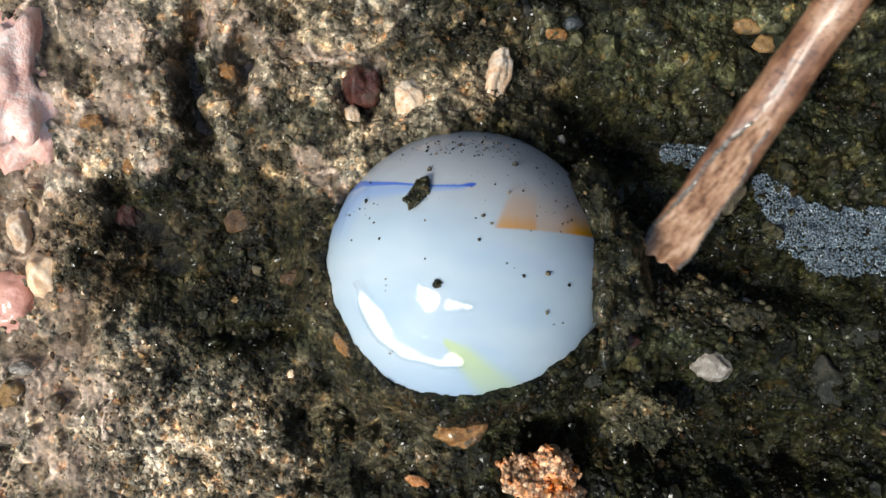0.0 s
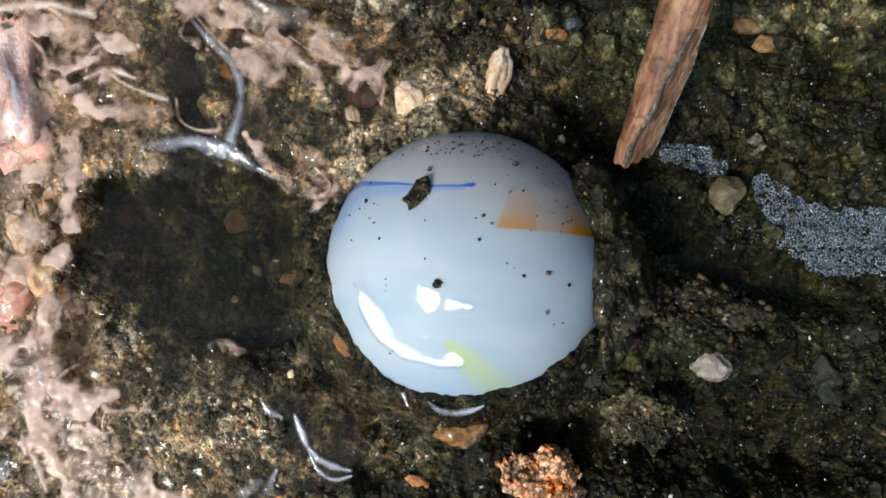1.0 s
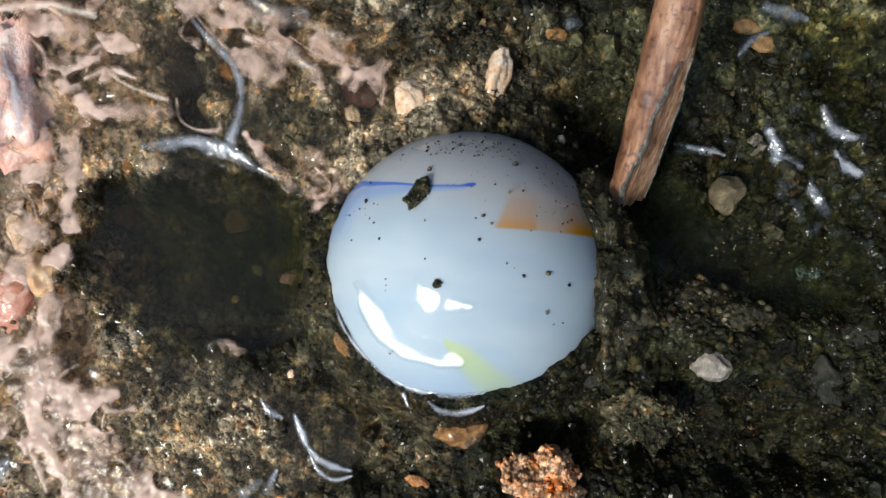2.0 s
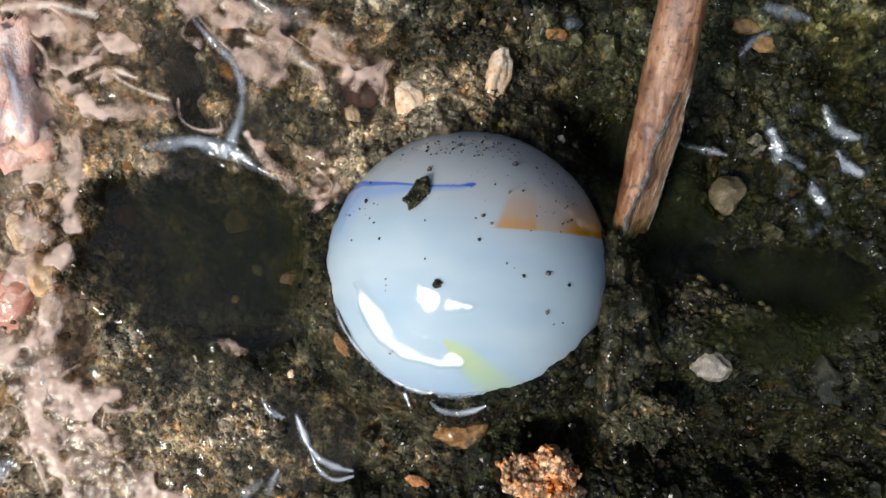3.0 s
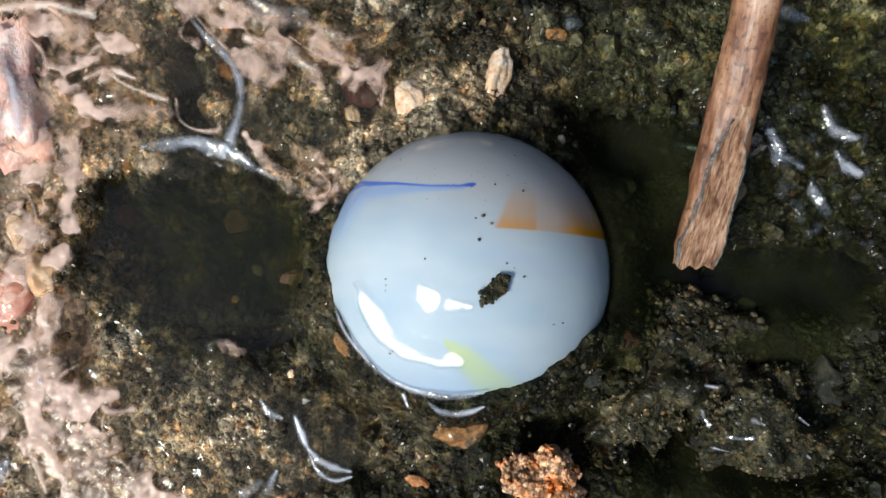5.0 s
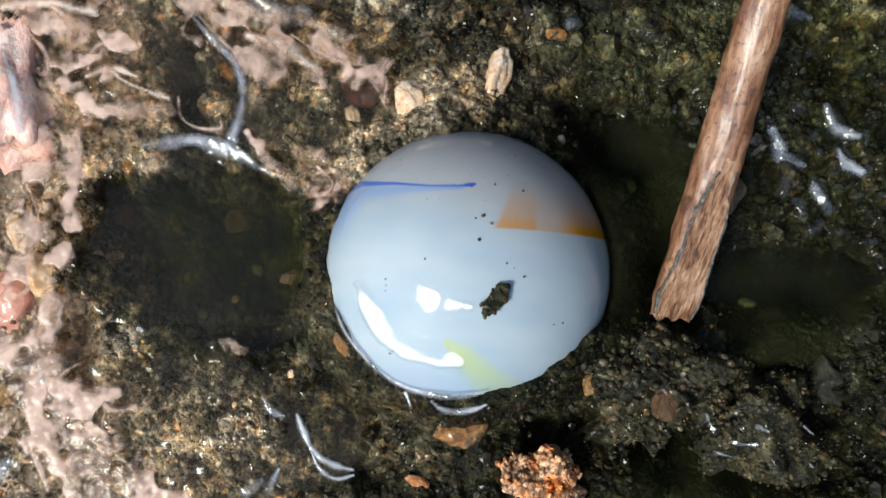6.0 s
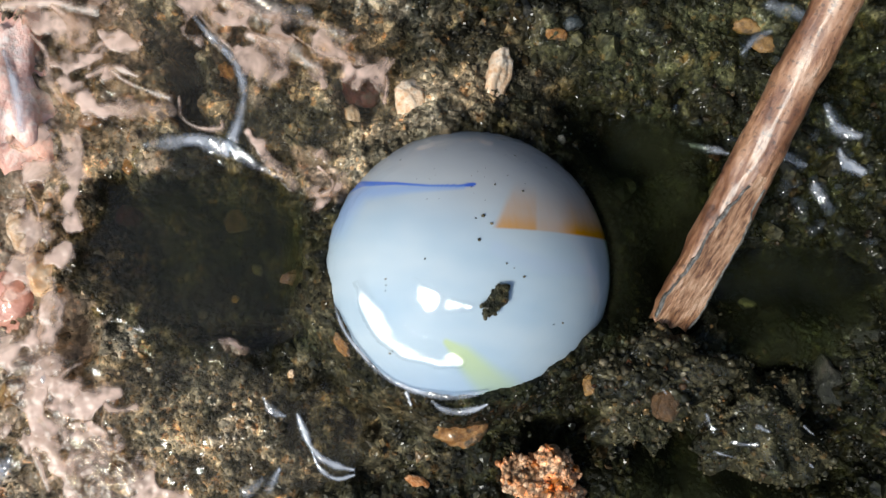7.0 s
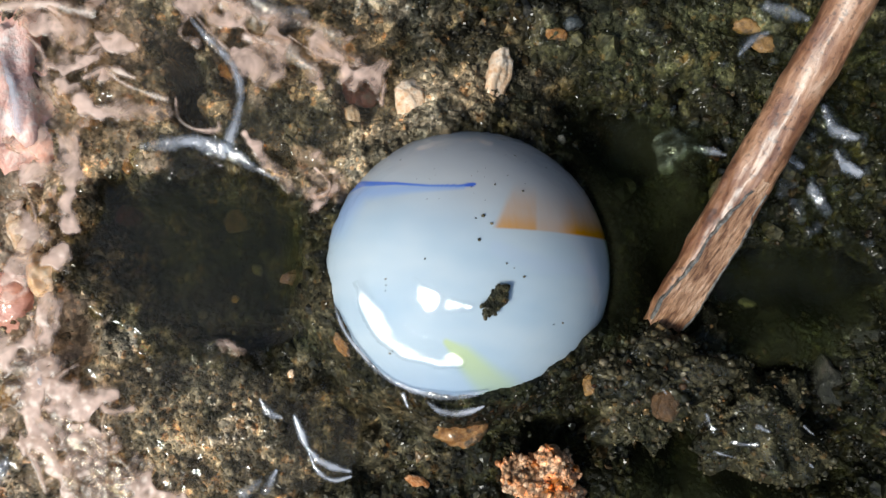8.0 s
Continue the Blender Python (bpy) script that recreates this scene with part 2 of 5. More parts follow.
BARK = bark_material()


def glass_material():
    """Milky glass whose colour bands are stored on the mesh, under a clear polished skin."""
    m, b = blank("milk_glass")
    att = node(m, "ShaderNodeAttribute")
    att.attribute_name = "soil"
    join(m, att, "Color", b, "Base Color")
    b.inputs["Roughness"].default_value = 0.3
    b.inputs["Specular IOR Level"].default_value = 0.0
    b.inputs["Subsurface Weight"].default_value = 0.35
    b.inputs["Subsurface Radius"].default_value = (1.0, 1.0, 1.0)
    b.inputs["Subsurface Scale"].default_value = 0.3 * MM
    b.inputs["Coat Weight"].default_value, b.inputs["Coat Roughness"].default_value, b.inputs["Coat IOR"].default_value = 1.0, 0.02, 1.5
    co = node(m, "ShaderNodeTexCoord")
    fine = node(m, "ShaderNodeTexNoise", Scale=330.0, Detail=2.5, Distortion=0.6)
    join(m, co, "Object", fine, "Vector")
    bump = node(m, "ShaderNodeBump", Strength=0.6, Distance=0.3 * MM)
    join(m, fine, "Fac", bump, "Height")
    join(m, bump, 0, b, "Coat Normal")
    return m


MILK_GLASS = glass_material()


# ---- shape tools ----
def at_mm(p, z, rx=0, ry=0, rz=0):
    return pose(p[0] * MM, p[1] * MM, z * MM, rx, ry, rz)


def gradient_noise(x, y, seed):
    """Smooth noise of about -0.7 to 0.7 on numpy arrays; its cells are one unit wide."""
    rng = np.random.RandomState(seed)
    perm = np.concatenate([rng.permutation(256)] * 2)
    ang = rng.rand(256) * 2 * np.pi
    xi, yi = np.floor(x).astype(np.int64), np.floor(y).astype(np.int64)
    fx, fy = x - xi, y - yi
    u, v = fx ** 3 * (fx * (fx * 6 - 15) + 10), fy ** 3 * (fy * (fy * 6 - 15) + 10)

    def corner(i, j):
        h = perm[(perm[(xi + i) & 255] + ((yi + j) & 255)) & 511]
        return np.cos(ang[h]) * (fx - i) + np.sin(ang[h]) * (fy - j)
    a = corner(0, 0) * (1 - u) + corner(1, 0) * u
    c = corner(0, 1) * (1 - u) + corner(1, 1) * u
    return a * (1 - v) + c * v


def fbm(x, y, size, octaves=4, seed=1, gain=0.5):
    total, amp = 0, 1.0
    for i in range(octaves):
        total = total + amp * gradient_noise(x / size * 2 ** i + 17.3 * i, y / size * 2 ** i - 9.1 * i, seed + i)
        amp *= gain
    return total


def step(a, b, v):
    s = np.clip((v - a) / (b - a), 0, 1)
    return s * s * (3 - 2 * s)


def oval(x, y, centre, radii, turn=0.0):
    """Distance from an oval's centre; 1 on its rim."""
    c, s = math.cos(radians(turn)), math.sin(radians(turn))
    dx, dy = x - centre[0], y - centre[1]
    return np.hypot((dx * c + dy * s) / radii[0], (-dx * s + dy * c) / radii[1])


def crumbs(x, y, size, seed):
    """Rounded crumbs packed side by side: how high each place lies on its crumb, 0 to 1, and the crumb's own tone, 0 to 1."""
    rng = np.random.RandomState(seed)
    perm, jx, jy, tone, fat = rng.permutation(1024), rng.rand(1024), rng.rand(1024), rng.rand(1024), rng.uniform(0.7, 1.25, 1024)
    gx, gy = x / size + 0.3 * fbm(x, y, 0.8 * size, 2, seed + 1), y / size + 0.3 * fbm(x, y, 0.8 * size, 2, seed + 2)
    xi, yi = np.floor(gx).astype(np.int64), np.floor(gy).astype(np.int64)
    near, own = np.full(x.shape, 9.0), np.zeros(x.shape)
    for i in (-1, 0, 1):
        for j in (-1, 0, 1):
            h = perm[(perm[(xi + i) & 1023] + yi + j) & 1023]
            d = np.hypot(xi + i + 0.1 + 0.8 * jx[h] - gx, yi + j + 0.1 + 0.8 * jy[h] - gy) / fat[h]
            own = np.where(d < near, tone[h], own)
            near = np.minimum(d, near)
    return np.sqrt(np.clip(1 - (near / 0.95) ** 2, 0, 1)), own


def mesh_of(name, verts, faces, material, colours=None, smooth=True):
    """A mesh from vertices in mm; faces as an array of equal length or a list."""
    me = bpy.data.meshes.new(name)
    verts = np.asarray(verts, dtype=np.float32) * MM
    faces = np.asarray(faces, dtype=np.int32)
    n, k = faces.shape
    me.vertices.add(len(verts))
    me.vertices.foreach_set("co", verts.ravel())
    me.loops.add(n * k)
    me.loops.foreach_set("vertex_index", faces.ravel())
    me.polygons.add(n)
    me.polygons.foreach_set("loop_start", np.arange(0, n * k, k, dtype=np.int32))
    me.update(calc_edges=True)
    me.polygons.foreach_set("use_smooth", np.full(n, smooth))
    if colours is not None:
        att = me.attributes.new("soil", "FLOAT_COLOR", "POINT")
        rgba = np.ones((len(verts), 4), dtype=np.float32)
        rgba[:, :np.shape(colours)[1]] = colours
        att.data.foreach_set("color", rgba.ravel())
    me.materials.append(material)
    me.validate()
    return me


def part(name, me, parent=None, label="", place=None):
    ob = new(name, me)
    if parent is not None:
        ob.parent = parent
    if place is not None:
        ob.matrix_basis = place
    return tagged(ob, label)


def grid_faces(nx, ny):
    """Quads of a grid with nx columns and ny rows, stored row by row."""
    i = np.arange(nx * ny).reshape(ny, nx)
    return np.stack([i[:-1, :-1], i[:-1, 1:], i[1:, 1:], i[1:, :-1]], -1).reshape(-1, 4)


# ---- the marble's seat: how far the soil lies over it, round about ----
BALL, R = (1.34, -1.31), 7.97
LIP = [(0, 7.97), (100, 7.7), (135, 7.75), (168, 7.75), (181, 7.5), (199, 7.12), (216, 6.87), (233, 6.86), (247, 6.62), (259, 6.26), (281, 6.0), (299, 6.3), (315, 6.42), (330, 6.85), (345, 7.97), (360, 7.97)]


def lip(x, y):
    a = np.degrees(np.arctan2(y - BALL[1], x - BALL[0])) % 360
    return np.interp(a, [p[0] for p in LIP], [p[1] for p in LIP])


# hills (+) and hollows (-): centre, radii, turn, height, all in mm and degrees
RELIEF = [
    ((-24.36, 7.68), (5.0, 9.0), 0, 0.5), ((-23.09, -8.26), (6.0, 7.0), 20, 0.6), ((-19.58, 8.96), (5.0, 4.0), -20, 0.8),
    ((-14.70, 12.2), (0.75, 2.6), -12, -3.4), ((-14.45, 8.6), (0.7, 2.6), 8, -3.4), ((-11.55, 10.75), (0.8, 1.2), 0, -2.6), ((-4.59, 8.32), (1.5, 1.4), 0, -1.8), ((-3.00, 7.21), (0.8, 0.6), 0, -1.2),
    ((-13.20, 0.03), (6.0, 4.2), 0, -2.6), ((-17.67, 2.26), (2.0, 1.6), 0, -1.2), ((-10.65, -4.75), (3.6, 0.9), 0, -1.6), ((-9.06, -1.56), (1.6, 1.6), 0, -0.6),
    ((-0.13, 9.28), (4.5, 3.0), 0, 1.0), ((-7.14, 7.37), (3.0, 1.6), -20, 0.8), ((3.70, 12.15), (4.0, 2.0), 0, 0.5),
    ((9.12, 5.45), (3.6, 2.2), 0, -3.0), ((8.16, 8.00), (1.5, 1.5), 0, -1.4), ((14.54, -0.92), (3.6, 2.6), 0, -2.8), ((20.28, -1.88), (4.0, 2.0), 0, -2.2),
    ((23.79, 11.51), (2.5, 4.0), 0, -2.4), ((13.27, 8.32), (3.5, 2.0), 0, -1.0), ((12.63, -5.07), (4.5, 1.6), -10, 0.9), ((19.01, -5.07), (4.0, 1.4), 0, 0.5),
    ((19.64, -12.09), (8.0, 2.6), 0, -3.6), ((6.89, -10.49), (2.6, 1.6), -20, -2.6), ((18.05, -8.26), (4.0, 1.6), 0, -1.8), ((13.90, -10.17), (1.6, 2.6), 0, -1.4),
    ((-14.48, -10.17), (5.0, 3.0), 0, 0.9), ((-4.59, -6.98), (1.8, 1.2), 20, -1.6), ((-7.78, -11.13), (0.7, 2.6), 10, -1.0), ((-3.95, -13.04), (1.6, 0.9), 0, -1.2),
    ((-20.54, -4.75), (0.8, 1.6), 0, -1.5), ((-24.04, -6.35), (1.2, 1.2), 0, -1.5), ((5.61, -8.26), (2.5, 1.2), 20, 0.6), ((0.51, -11.13), (4.0, 2.0), 0, 0.4),
    ((-16.71, 4.50), (3.0, 1.5), 0, 0.5), ((-21.17, -2.52), (2.2, 3.0), 0, 1.0), ((17.09, 3.22), (2.0, 1.6), 0, -0.8), ((17.41, 9.92), (3.0, 3.0), 0, 0.4)]


SILTY = [((-24.68, 4.50), (4.2, 9.5), 0), ((-19.58, 9.28), (7.0, 4.4), -15), ((-21.49, 12.47), (6, 4), 0), ((-22.13, -10.49), (6.5, 6.0), 20), ((-11.61, 12.15), (2.0, 4.4), 35), ((-6.82, 11.03), (4.5, 1.5), -15), ((-6.82, 4.50), (3.0, 1.2), -40), ((-23.09, -5.07), (4.0, 4.5), 0)]


def silt_cover(x, y):
    """How thickly smooth silt lies on the mud, 0 to 1, and how far a place lies on one of its raised folds."""
    sx, sy = x + 1.6 * fbm(x, y, 3.6, 3, 611), y + 1.6 * fbm(x, y, 3.6, 3, 623)
    near = 0.0 * x
    for c, r, turn in SILTY:
        near = np.maximum(near, step(1.25, 0.45, oval(sx, sy, c, r, turn)))
    cover = step(0.3, 0.62, near * (0.62 + 0.75 * fbm(sx * 1.2, sy * 0.8, 2.6, 3, 631)))
    fold = np.clip(1 - np.abs(fbm(sx * 1.25, sy * 0.7, 3.0, 2, 641)) / 0.17, 0, 1) * step(0.05, 0.5, near) * step(-0.12, 0.16, fbm(sx, sy, 4.0, 2, 645))
    return np.maximum(cover, 0.85 * fold), fold


def ground_height(x, y):
    """The mud's height in mm."""
    cover, fold = silt_cover(x, y)
    h = -0.9 + 0.0 * x
    far = np.hypot(x, y)
    h = h - 1.2 * step(8, 27, -x) - 1.0 * step(6, 22, x)
    wx, wy = x + 0.9 * fbm(x, y, 3.0, 3, 11), y + 0.9 * fbm(x, y, 3.0, 3, 23)
    for c, r, turn, z in RELIEF:
        h = h + z * np.exp(-1.2 * oval(wx, wy, c, r, turn) ** 2.6)
    rough = 0.6 + 0.6 * step(-0.3, 0.4, fbm(x, y, 7.0, 2, 5))
    fine = step(60, 30, far) * (1 - 0.45 * cover)
    h = h + 1.1 * fbm(x, y, 5.5, 3, 31) + fine * rough * (0.9 * fbm(x, y, 3.0, 3, 45) + 0.6 * fbm(x, y, 1.5, 4, 41) + 0.2 * np.abs(fbm(x, y, 0.75, 3, 51)))
    clumped = fine * (0.35 + 0.65 * step(-0.25, 0.25, fbm(x, y, 4.5, 2, 47)))
    h = h + clumped * (0.8 * (crumbs(x, y, 1.7, 701)[0] - 0.6) + 0.36 * (crumbs(x, y, 0.7, 711)[0] - 0.6))
    h = h + 0.22 * step(0.0, 0.6, fold) * cover
    h = h + np.minimum(far / 60, 40) * 3.0 * fbm(x, y, 90.0, 3, 61) * step(30, 90, far)
    # unseen rim of ground, added to break up the horizon in reflections
    h = h + 26 * step(45, 170, far) * (0.7 + 1.3 * fbm(x, y, 32.0, 5, 65, 0.6))
    # unseen bank added at the upper right to shade marble and stick
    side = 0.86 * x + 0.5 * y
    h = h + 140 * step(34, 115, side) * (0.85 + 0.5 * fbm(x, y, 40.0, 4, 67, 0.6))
    d = np.hypot(x - BALL[0], y - BALL[1])
    e = lip(x, y) + 0.22 * fbm(x, y, 1.2, 3, 71)
    top = np.sqrt(np.maximum(R * R - np.minimum(e, R) ** 2, 0.0))
    h = h + (top + 0.12 - h) * step(3.6, 0.2, d - e)
    ring = step(0.0, 0.5, d - e) * step(4.5, 2.0, d - e)
    h = h + ring * (0.45 * fbm(x, y, 1.3, 4, 43) + 0.35 * np.abs(fbm(x, y, 0.6, 3, 53)))
    return np.where(d < e, np.sqrt(np.maximum(R * R - d * d, 0)) - 0.02 - 0.9 * (e - d) - 2.0 * step(0.3, 2.0, e - d), h)


DARK, BROWN, TAN, PALE, GREYISH = (0.018, 0.0185, 0.0078), (0.115, 0.096, 0.066), (0.6, 0.47, 0.375), (0.86, 0.69, 0.58), (0.052, 0.053, 0.03)
# soils laid over one another: centre, radii, turn, colour, strength; DARK ones in hollows and in the marble's shadow
# also paint shade into the mud
SOILS = [
    ((-10.65, 13.11), (12, 4.5), 0, TAN, 0.95),     ((-16.07, 9.92), (19, 10), 0, TAN, 0.8), ((-24.36, 1.31), (5.0, 20), 0, PALE, 0.8), ((-21.17, 12.15), (8, 4), 0, PALE, 0.75), ((-21.81, -1.24), (5, 4), 0, (0.2, 0.13, 0.08), 0.7), ((-19.58, 8.96), (6, 4), 0, PALE, 0.8), ((-20.22, -10.17), (8, 6), 20, PALE, 0.85),
    ((-14.48, -11.13), (7, 4.5), 0, TAN, 0.95), ((-5.23, 8.64), (7, 4.0), 0, TAN, 0.85), ((2.42, 9.92), (6, 4.0), 0, BROWN, 0.9), ((-0.13, 8.32), (4, 2.4), 0, TAN, 0.7),
    ((-7.14, 4.82), (3.4, 1.6), -30, TAN, 0.6), ((-2.68, -11.45), (6, 3.4), 0, BROWN, 0.8), ((-17.35, 11.19), (2.4, 2.0), 0, DARK, 0.6),
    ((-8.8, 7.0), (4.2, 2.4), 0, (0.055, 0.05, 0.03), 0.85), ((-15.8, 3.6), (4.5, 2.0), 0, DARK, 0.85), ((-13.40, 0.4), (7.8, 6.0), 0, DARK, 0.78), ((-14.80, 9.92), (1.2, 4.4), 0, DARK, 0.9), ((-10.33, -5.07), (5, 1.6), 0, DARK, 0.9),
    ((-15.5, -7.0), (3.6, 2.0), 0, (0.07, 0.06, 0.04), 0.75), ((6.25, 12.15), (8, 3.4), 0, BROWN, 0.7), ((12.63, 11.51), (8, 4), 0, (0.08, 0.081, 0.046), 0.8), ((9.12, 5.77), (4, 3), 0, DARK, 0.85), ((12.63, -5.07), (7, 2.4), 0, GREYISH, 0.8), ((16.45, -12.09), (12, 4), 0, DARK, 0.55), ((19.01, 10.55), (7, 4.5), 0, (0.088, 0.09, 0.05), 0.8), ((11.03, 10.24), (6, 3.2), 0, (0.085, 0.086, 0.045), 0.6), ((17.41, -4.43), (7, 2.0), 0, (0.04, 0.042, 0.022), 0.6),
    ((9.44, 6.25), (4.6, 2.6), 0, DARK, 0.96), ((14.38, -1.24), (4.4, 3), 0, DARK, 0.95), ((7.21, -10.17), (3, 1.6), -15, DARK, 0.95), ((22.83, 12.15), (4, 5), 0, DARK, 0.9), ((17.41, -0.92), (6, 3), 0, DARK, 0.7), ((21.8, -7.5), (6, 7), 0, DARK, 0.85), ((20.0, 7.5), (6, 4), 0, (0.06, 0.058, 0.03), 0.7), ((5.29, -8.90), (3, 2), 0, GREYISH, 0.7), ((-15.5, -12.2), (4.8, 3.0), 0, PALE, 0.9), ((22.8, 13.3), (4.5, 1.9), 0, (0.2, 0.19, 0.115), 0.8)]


def soil_colour(x, y):
    c = np.empty(x.shape + (3,))
    left = step(2, -10, x + 3 * fbm(x, y, 6.0, 3, 91))[..., None]
    c[:] = np.array(DARK) * 1.2 * (1 - left) + np.array(BROWN) * left
    wx, wy = x + 3.0 * fbm(x, y, 4.0, 4, 101), y + 3.0 * fbm(x, y, 4.0, 4, 113)
    for centre, radii, turn, colour, strength in SOILS:
        w = strength * step(1.15, 0.55, oval(wx, wy, centre, radii, turn))[..., None]
        c = c * (1 - w) + np.array(colour) * w
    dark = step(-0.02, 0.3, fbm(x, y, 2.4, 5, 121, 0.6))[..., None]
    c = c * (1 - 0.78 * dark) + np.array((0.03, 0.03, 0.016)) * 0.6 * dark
    warm = fbm(x, y, 3.0, 3, 131)[..., None]
    c = c * (1 + warm * np.array((0.16, 0.03, -0.12)))
    c = c * np.array((0.955, 1.0, 0.955))
    large, small = crumbs(x, y, 1.7, 701)[1][..., None], crumbs(x, y, 0.7, 711)[1][..., None]
    c = c * (0.6 + 0.8 * large) * (0.5 + 1.0 * small ** 1.5) * np.where(small > 0.9, np.array((1.25, 1.12, 0.98)), 1.0)
    cover, fold = silt_cover(x, y)
    tone = step(-0.4, 0.4, fbm(x, y, 3.0, 3, 651))[..., None]
    bed = np.array((0.15, 0.115, 0.08)) * (1 - tone) + np.array((0.46, 0.34, 0.27)) * tone
    brown = 0.65 * step(1.2, 0.6, oval(x + 1.5 * fbm(x, y, 3.0, 3, 661), y, (-22.6, -0.8), (4.2, 6.0)))[..., None]
    bed = bed * (1 - brown) + np.array((0.2, 0.13, 0.09)) * brown
    bed = bed + (1 - brown) * (np.array((0.82, 0.63, 0.52)) - bed) * (step(0.1, 0.8, fold) * 0.8)[..., None]
    return c + (bed - c) * (0.9 * cover)[..., None]


def spread(limit, fine, reach):
    """Grid lines: even within the limit, then ever wider out to the horizon."""
    inner = np.arange(-limit, limit + fine / 2, fine)
    out, d = [], fine
    p = limit
    while p < reach:
        d *= 1.3
        p += d
        out.append(p)
    out = np.array(out)
    return np.concatenate([-out[::-1], inner, out])


def build_ground():
    gx, gy = spread(29.0, 0.09, 4.0e5), spread(17.5, 0.09, 4.0e5)
    x, y = np.meshgrid(gx, gy)
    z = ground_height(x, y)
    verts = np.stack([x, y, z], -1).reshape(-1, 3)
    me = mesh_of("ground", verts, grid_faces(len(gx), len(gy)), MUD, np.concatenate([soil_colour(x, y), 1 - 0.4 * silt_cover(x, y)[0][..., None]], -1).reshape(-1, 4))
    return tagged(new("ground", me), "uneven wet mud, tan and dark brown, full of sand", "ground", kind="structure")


ground = build_ground()


def height_at(x, y):
    return float(ground_height(np.array([float(x)]), np.array([float(y)]))[0])


# ---- the marble ----
def band(x, y, points, widths, with_width=False):
    """How far inside a tapering stroke a place lies: 1 on its line, 0 on its edge, below 0 outside."""
    best, local = np.full(x.shape, -9.0), np.zeros(x.shape)
    for (p, q, wa, wb) in zip(points[:-1], points[1:], widths[:-1], widths[1:]):
        dx, dy = q[0] - p[0], q[1] - p[1]
        s = np.clip(((x - p[0]) * dx + (y - p[1]) * dy) / (dx * dx + dy * dy), 0, 1)
        d = np.hypot(x - p[0] - s * dx, y - p[1] - s * dy)
        w = wa + (wb - wa) * s
        here = 1 - d / w
        local = np.where(here > best, w, local)
        best = np.maximum(best, here)
    return (best, local) if with_width else best


def build_marble():
    rings, turns = 250, 640
    a = np.linspace(0.0, np.pi * 0.78, rings)
    b = np.linspace(0, 2 * np.pi, turns, endpoint=False)
    aa, bb = np.meshgrid(a, b, indexing="ij")
    x, y, z = R * np.sin(aa) * np.cos(bb), R * np.sin(aa) * np.sin(bb), R * np.cos(aa)
    k = HEIGHT / (HEIGHT - z)
    u, v = (x + BALL[0]) * k, (y + BALL[1]) * k
    inlays = []
    milk = np.array((0.415, 0.495, 0.56))
    c = np.empty(x.shape + (3,))
    c[:] = milk
    cloud = fbm(u + 0.3 * v, v * 2.2, 6.0, 3, 201)[..., None]
    c = c * (1 + 0.16 * cloud * np.array((1.3, 0.8, 0.35)))

    def lay(w, colour):
        return c * (1 - w[..., None]) + np.array(colour) * w[..., None]
    # greyer shading towards the top, painted into the glass colour
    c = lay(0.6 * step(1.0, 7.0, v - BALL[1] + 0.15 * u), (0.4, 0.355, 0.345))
    # pale blue shade fold beside the orange
    c = lay(0.5 * step(0, 0.8, band(u, v, [(3.06, 0.03), (5.61, -0.92), (8.48, -1.24)], [0.7, 0.8, 0.5])), (0.40, 0.47, 0.58))
    # orange inlay: a sharp lower edge, fading upward
    edge = (3.06, 1.18)[1] - 0.05 * (u - (3.06, 1.18)[0]) - 0.012 * np.maximum(u - (3.70, 1.18)[0], 0) ** 2
    above = v - edge
    inside = step(-0.04, 0.06, above) * step(3.0, 1.0, above + 0.25 * np.abs(u - (5.29, 1.18)[0]) * step(0, 1, (3.70, 1.18)[0] - u))
    start = step((2.68, 1.18)[0], (3.19, 1.18)[0], u - 0.42 * above)
    stripe = 0.5 + 0.5 * fbm(u * 2.5 + 0.6 * v, v * 0.5, 1.0, 3, 211)
    inlays.append(inside * start)
    c = lay(inside * start * (0.45 + 0.4 * step(1.1, 0.0, above) + 0.2 * stripe) * (1 - 0.4 * step(5.15, 5.4, u) * step(7.4, 6.4, u)) + 0.3 * inside * start * step(6.2, 8.2, u) * step(1.8, 0.3, above), (0.50, 0.26, 0.09))
    # cobalt thread, wider and softer towards the rim
    inlays.append(step(0.0, 0.5, band(u, v, [(-7.14, 2.20), (-5.87, 3.22), (-4.59, 3.67), (-2.68, 3.70), (-0.77, 3.57), (0.99, 3.57), (1.66, 3.64), (1.82, 3.67)], [0.55, 0.42, 0.2, 0.1, 0.075, 0.1, 0.16, 0.08])))
    c = lay(0.9 * step(0.0, 0.5, band(u, v, [(-7.14, 2.20), (-5.87, 3.22), (-4.59, 3.67), (-2.68, 3.70), (-0.77, 3.57), (0.99, 3.57), (1.66, 3.64), (1.82, 3.67)], [0.55, 0.42, 0.2, 0.1, 0.075, 0.1, 0.16, 0.08])), (0.01, 0.085, 0.52))
    c = lay(0.6 * step(-0.6, 0.9, band(u, v, [(-6.35, 1.79), (-4.59, 3.22), (-1.72, 3.41), (1.15, 3.48)], [1.1, 0.5, 0.25, 0.12])), (0.2, 0.33, 0.62))
    # yellow-green inlay
    inlays.append(step(-0.05, 0.35, band(u, v, [(0.19, -5.26), (1.15, -6.03), (2.42, -7.37), (3.22, -8.26), (3.70, -9.22)], [0.25, 0.75, 1.1, 1.5, 1.7])))
    c = lay(0.62 * step(-0.15, 0.7, band(u, v, [(0.19, -5.26), (1.15, -6.03), (2.42, -7.37), (3.22, -8.26), (3.70, -9.22)], [0.25, 0.75, 1.1, 1.5, 1.7])), (0.47, 0.54, 0.17))
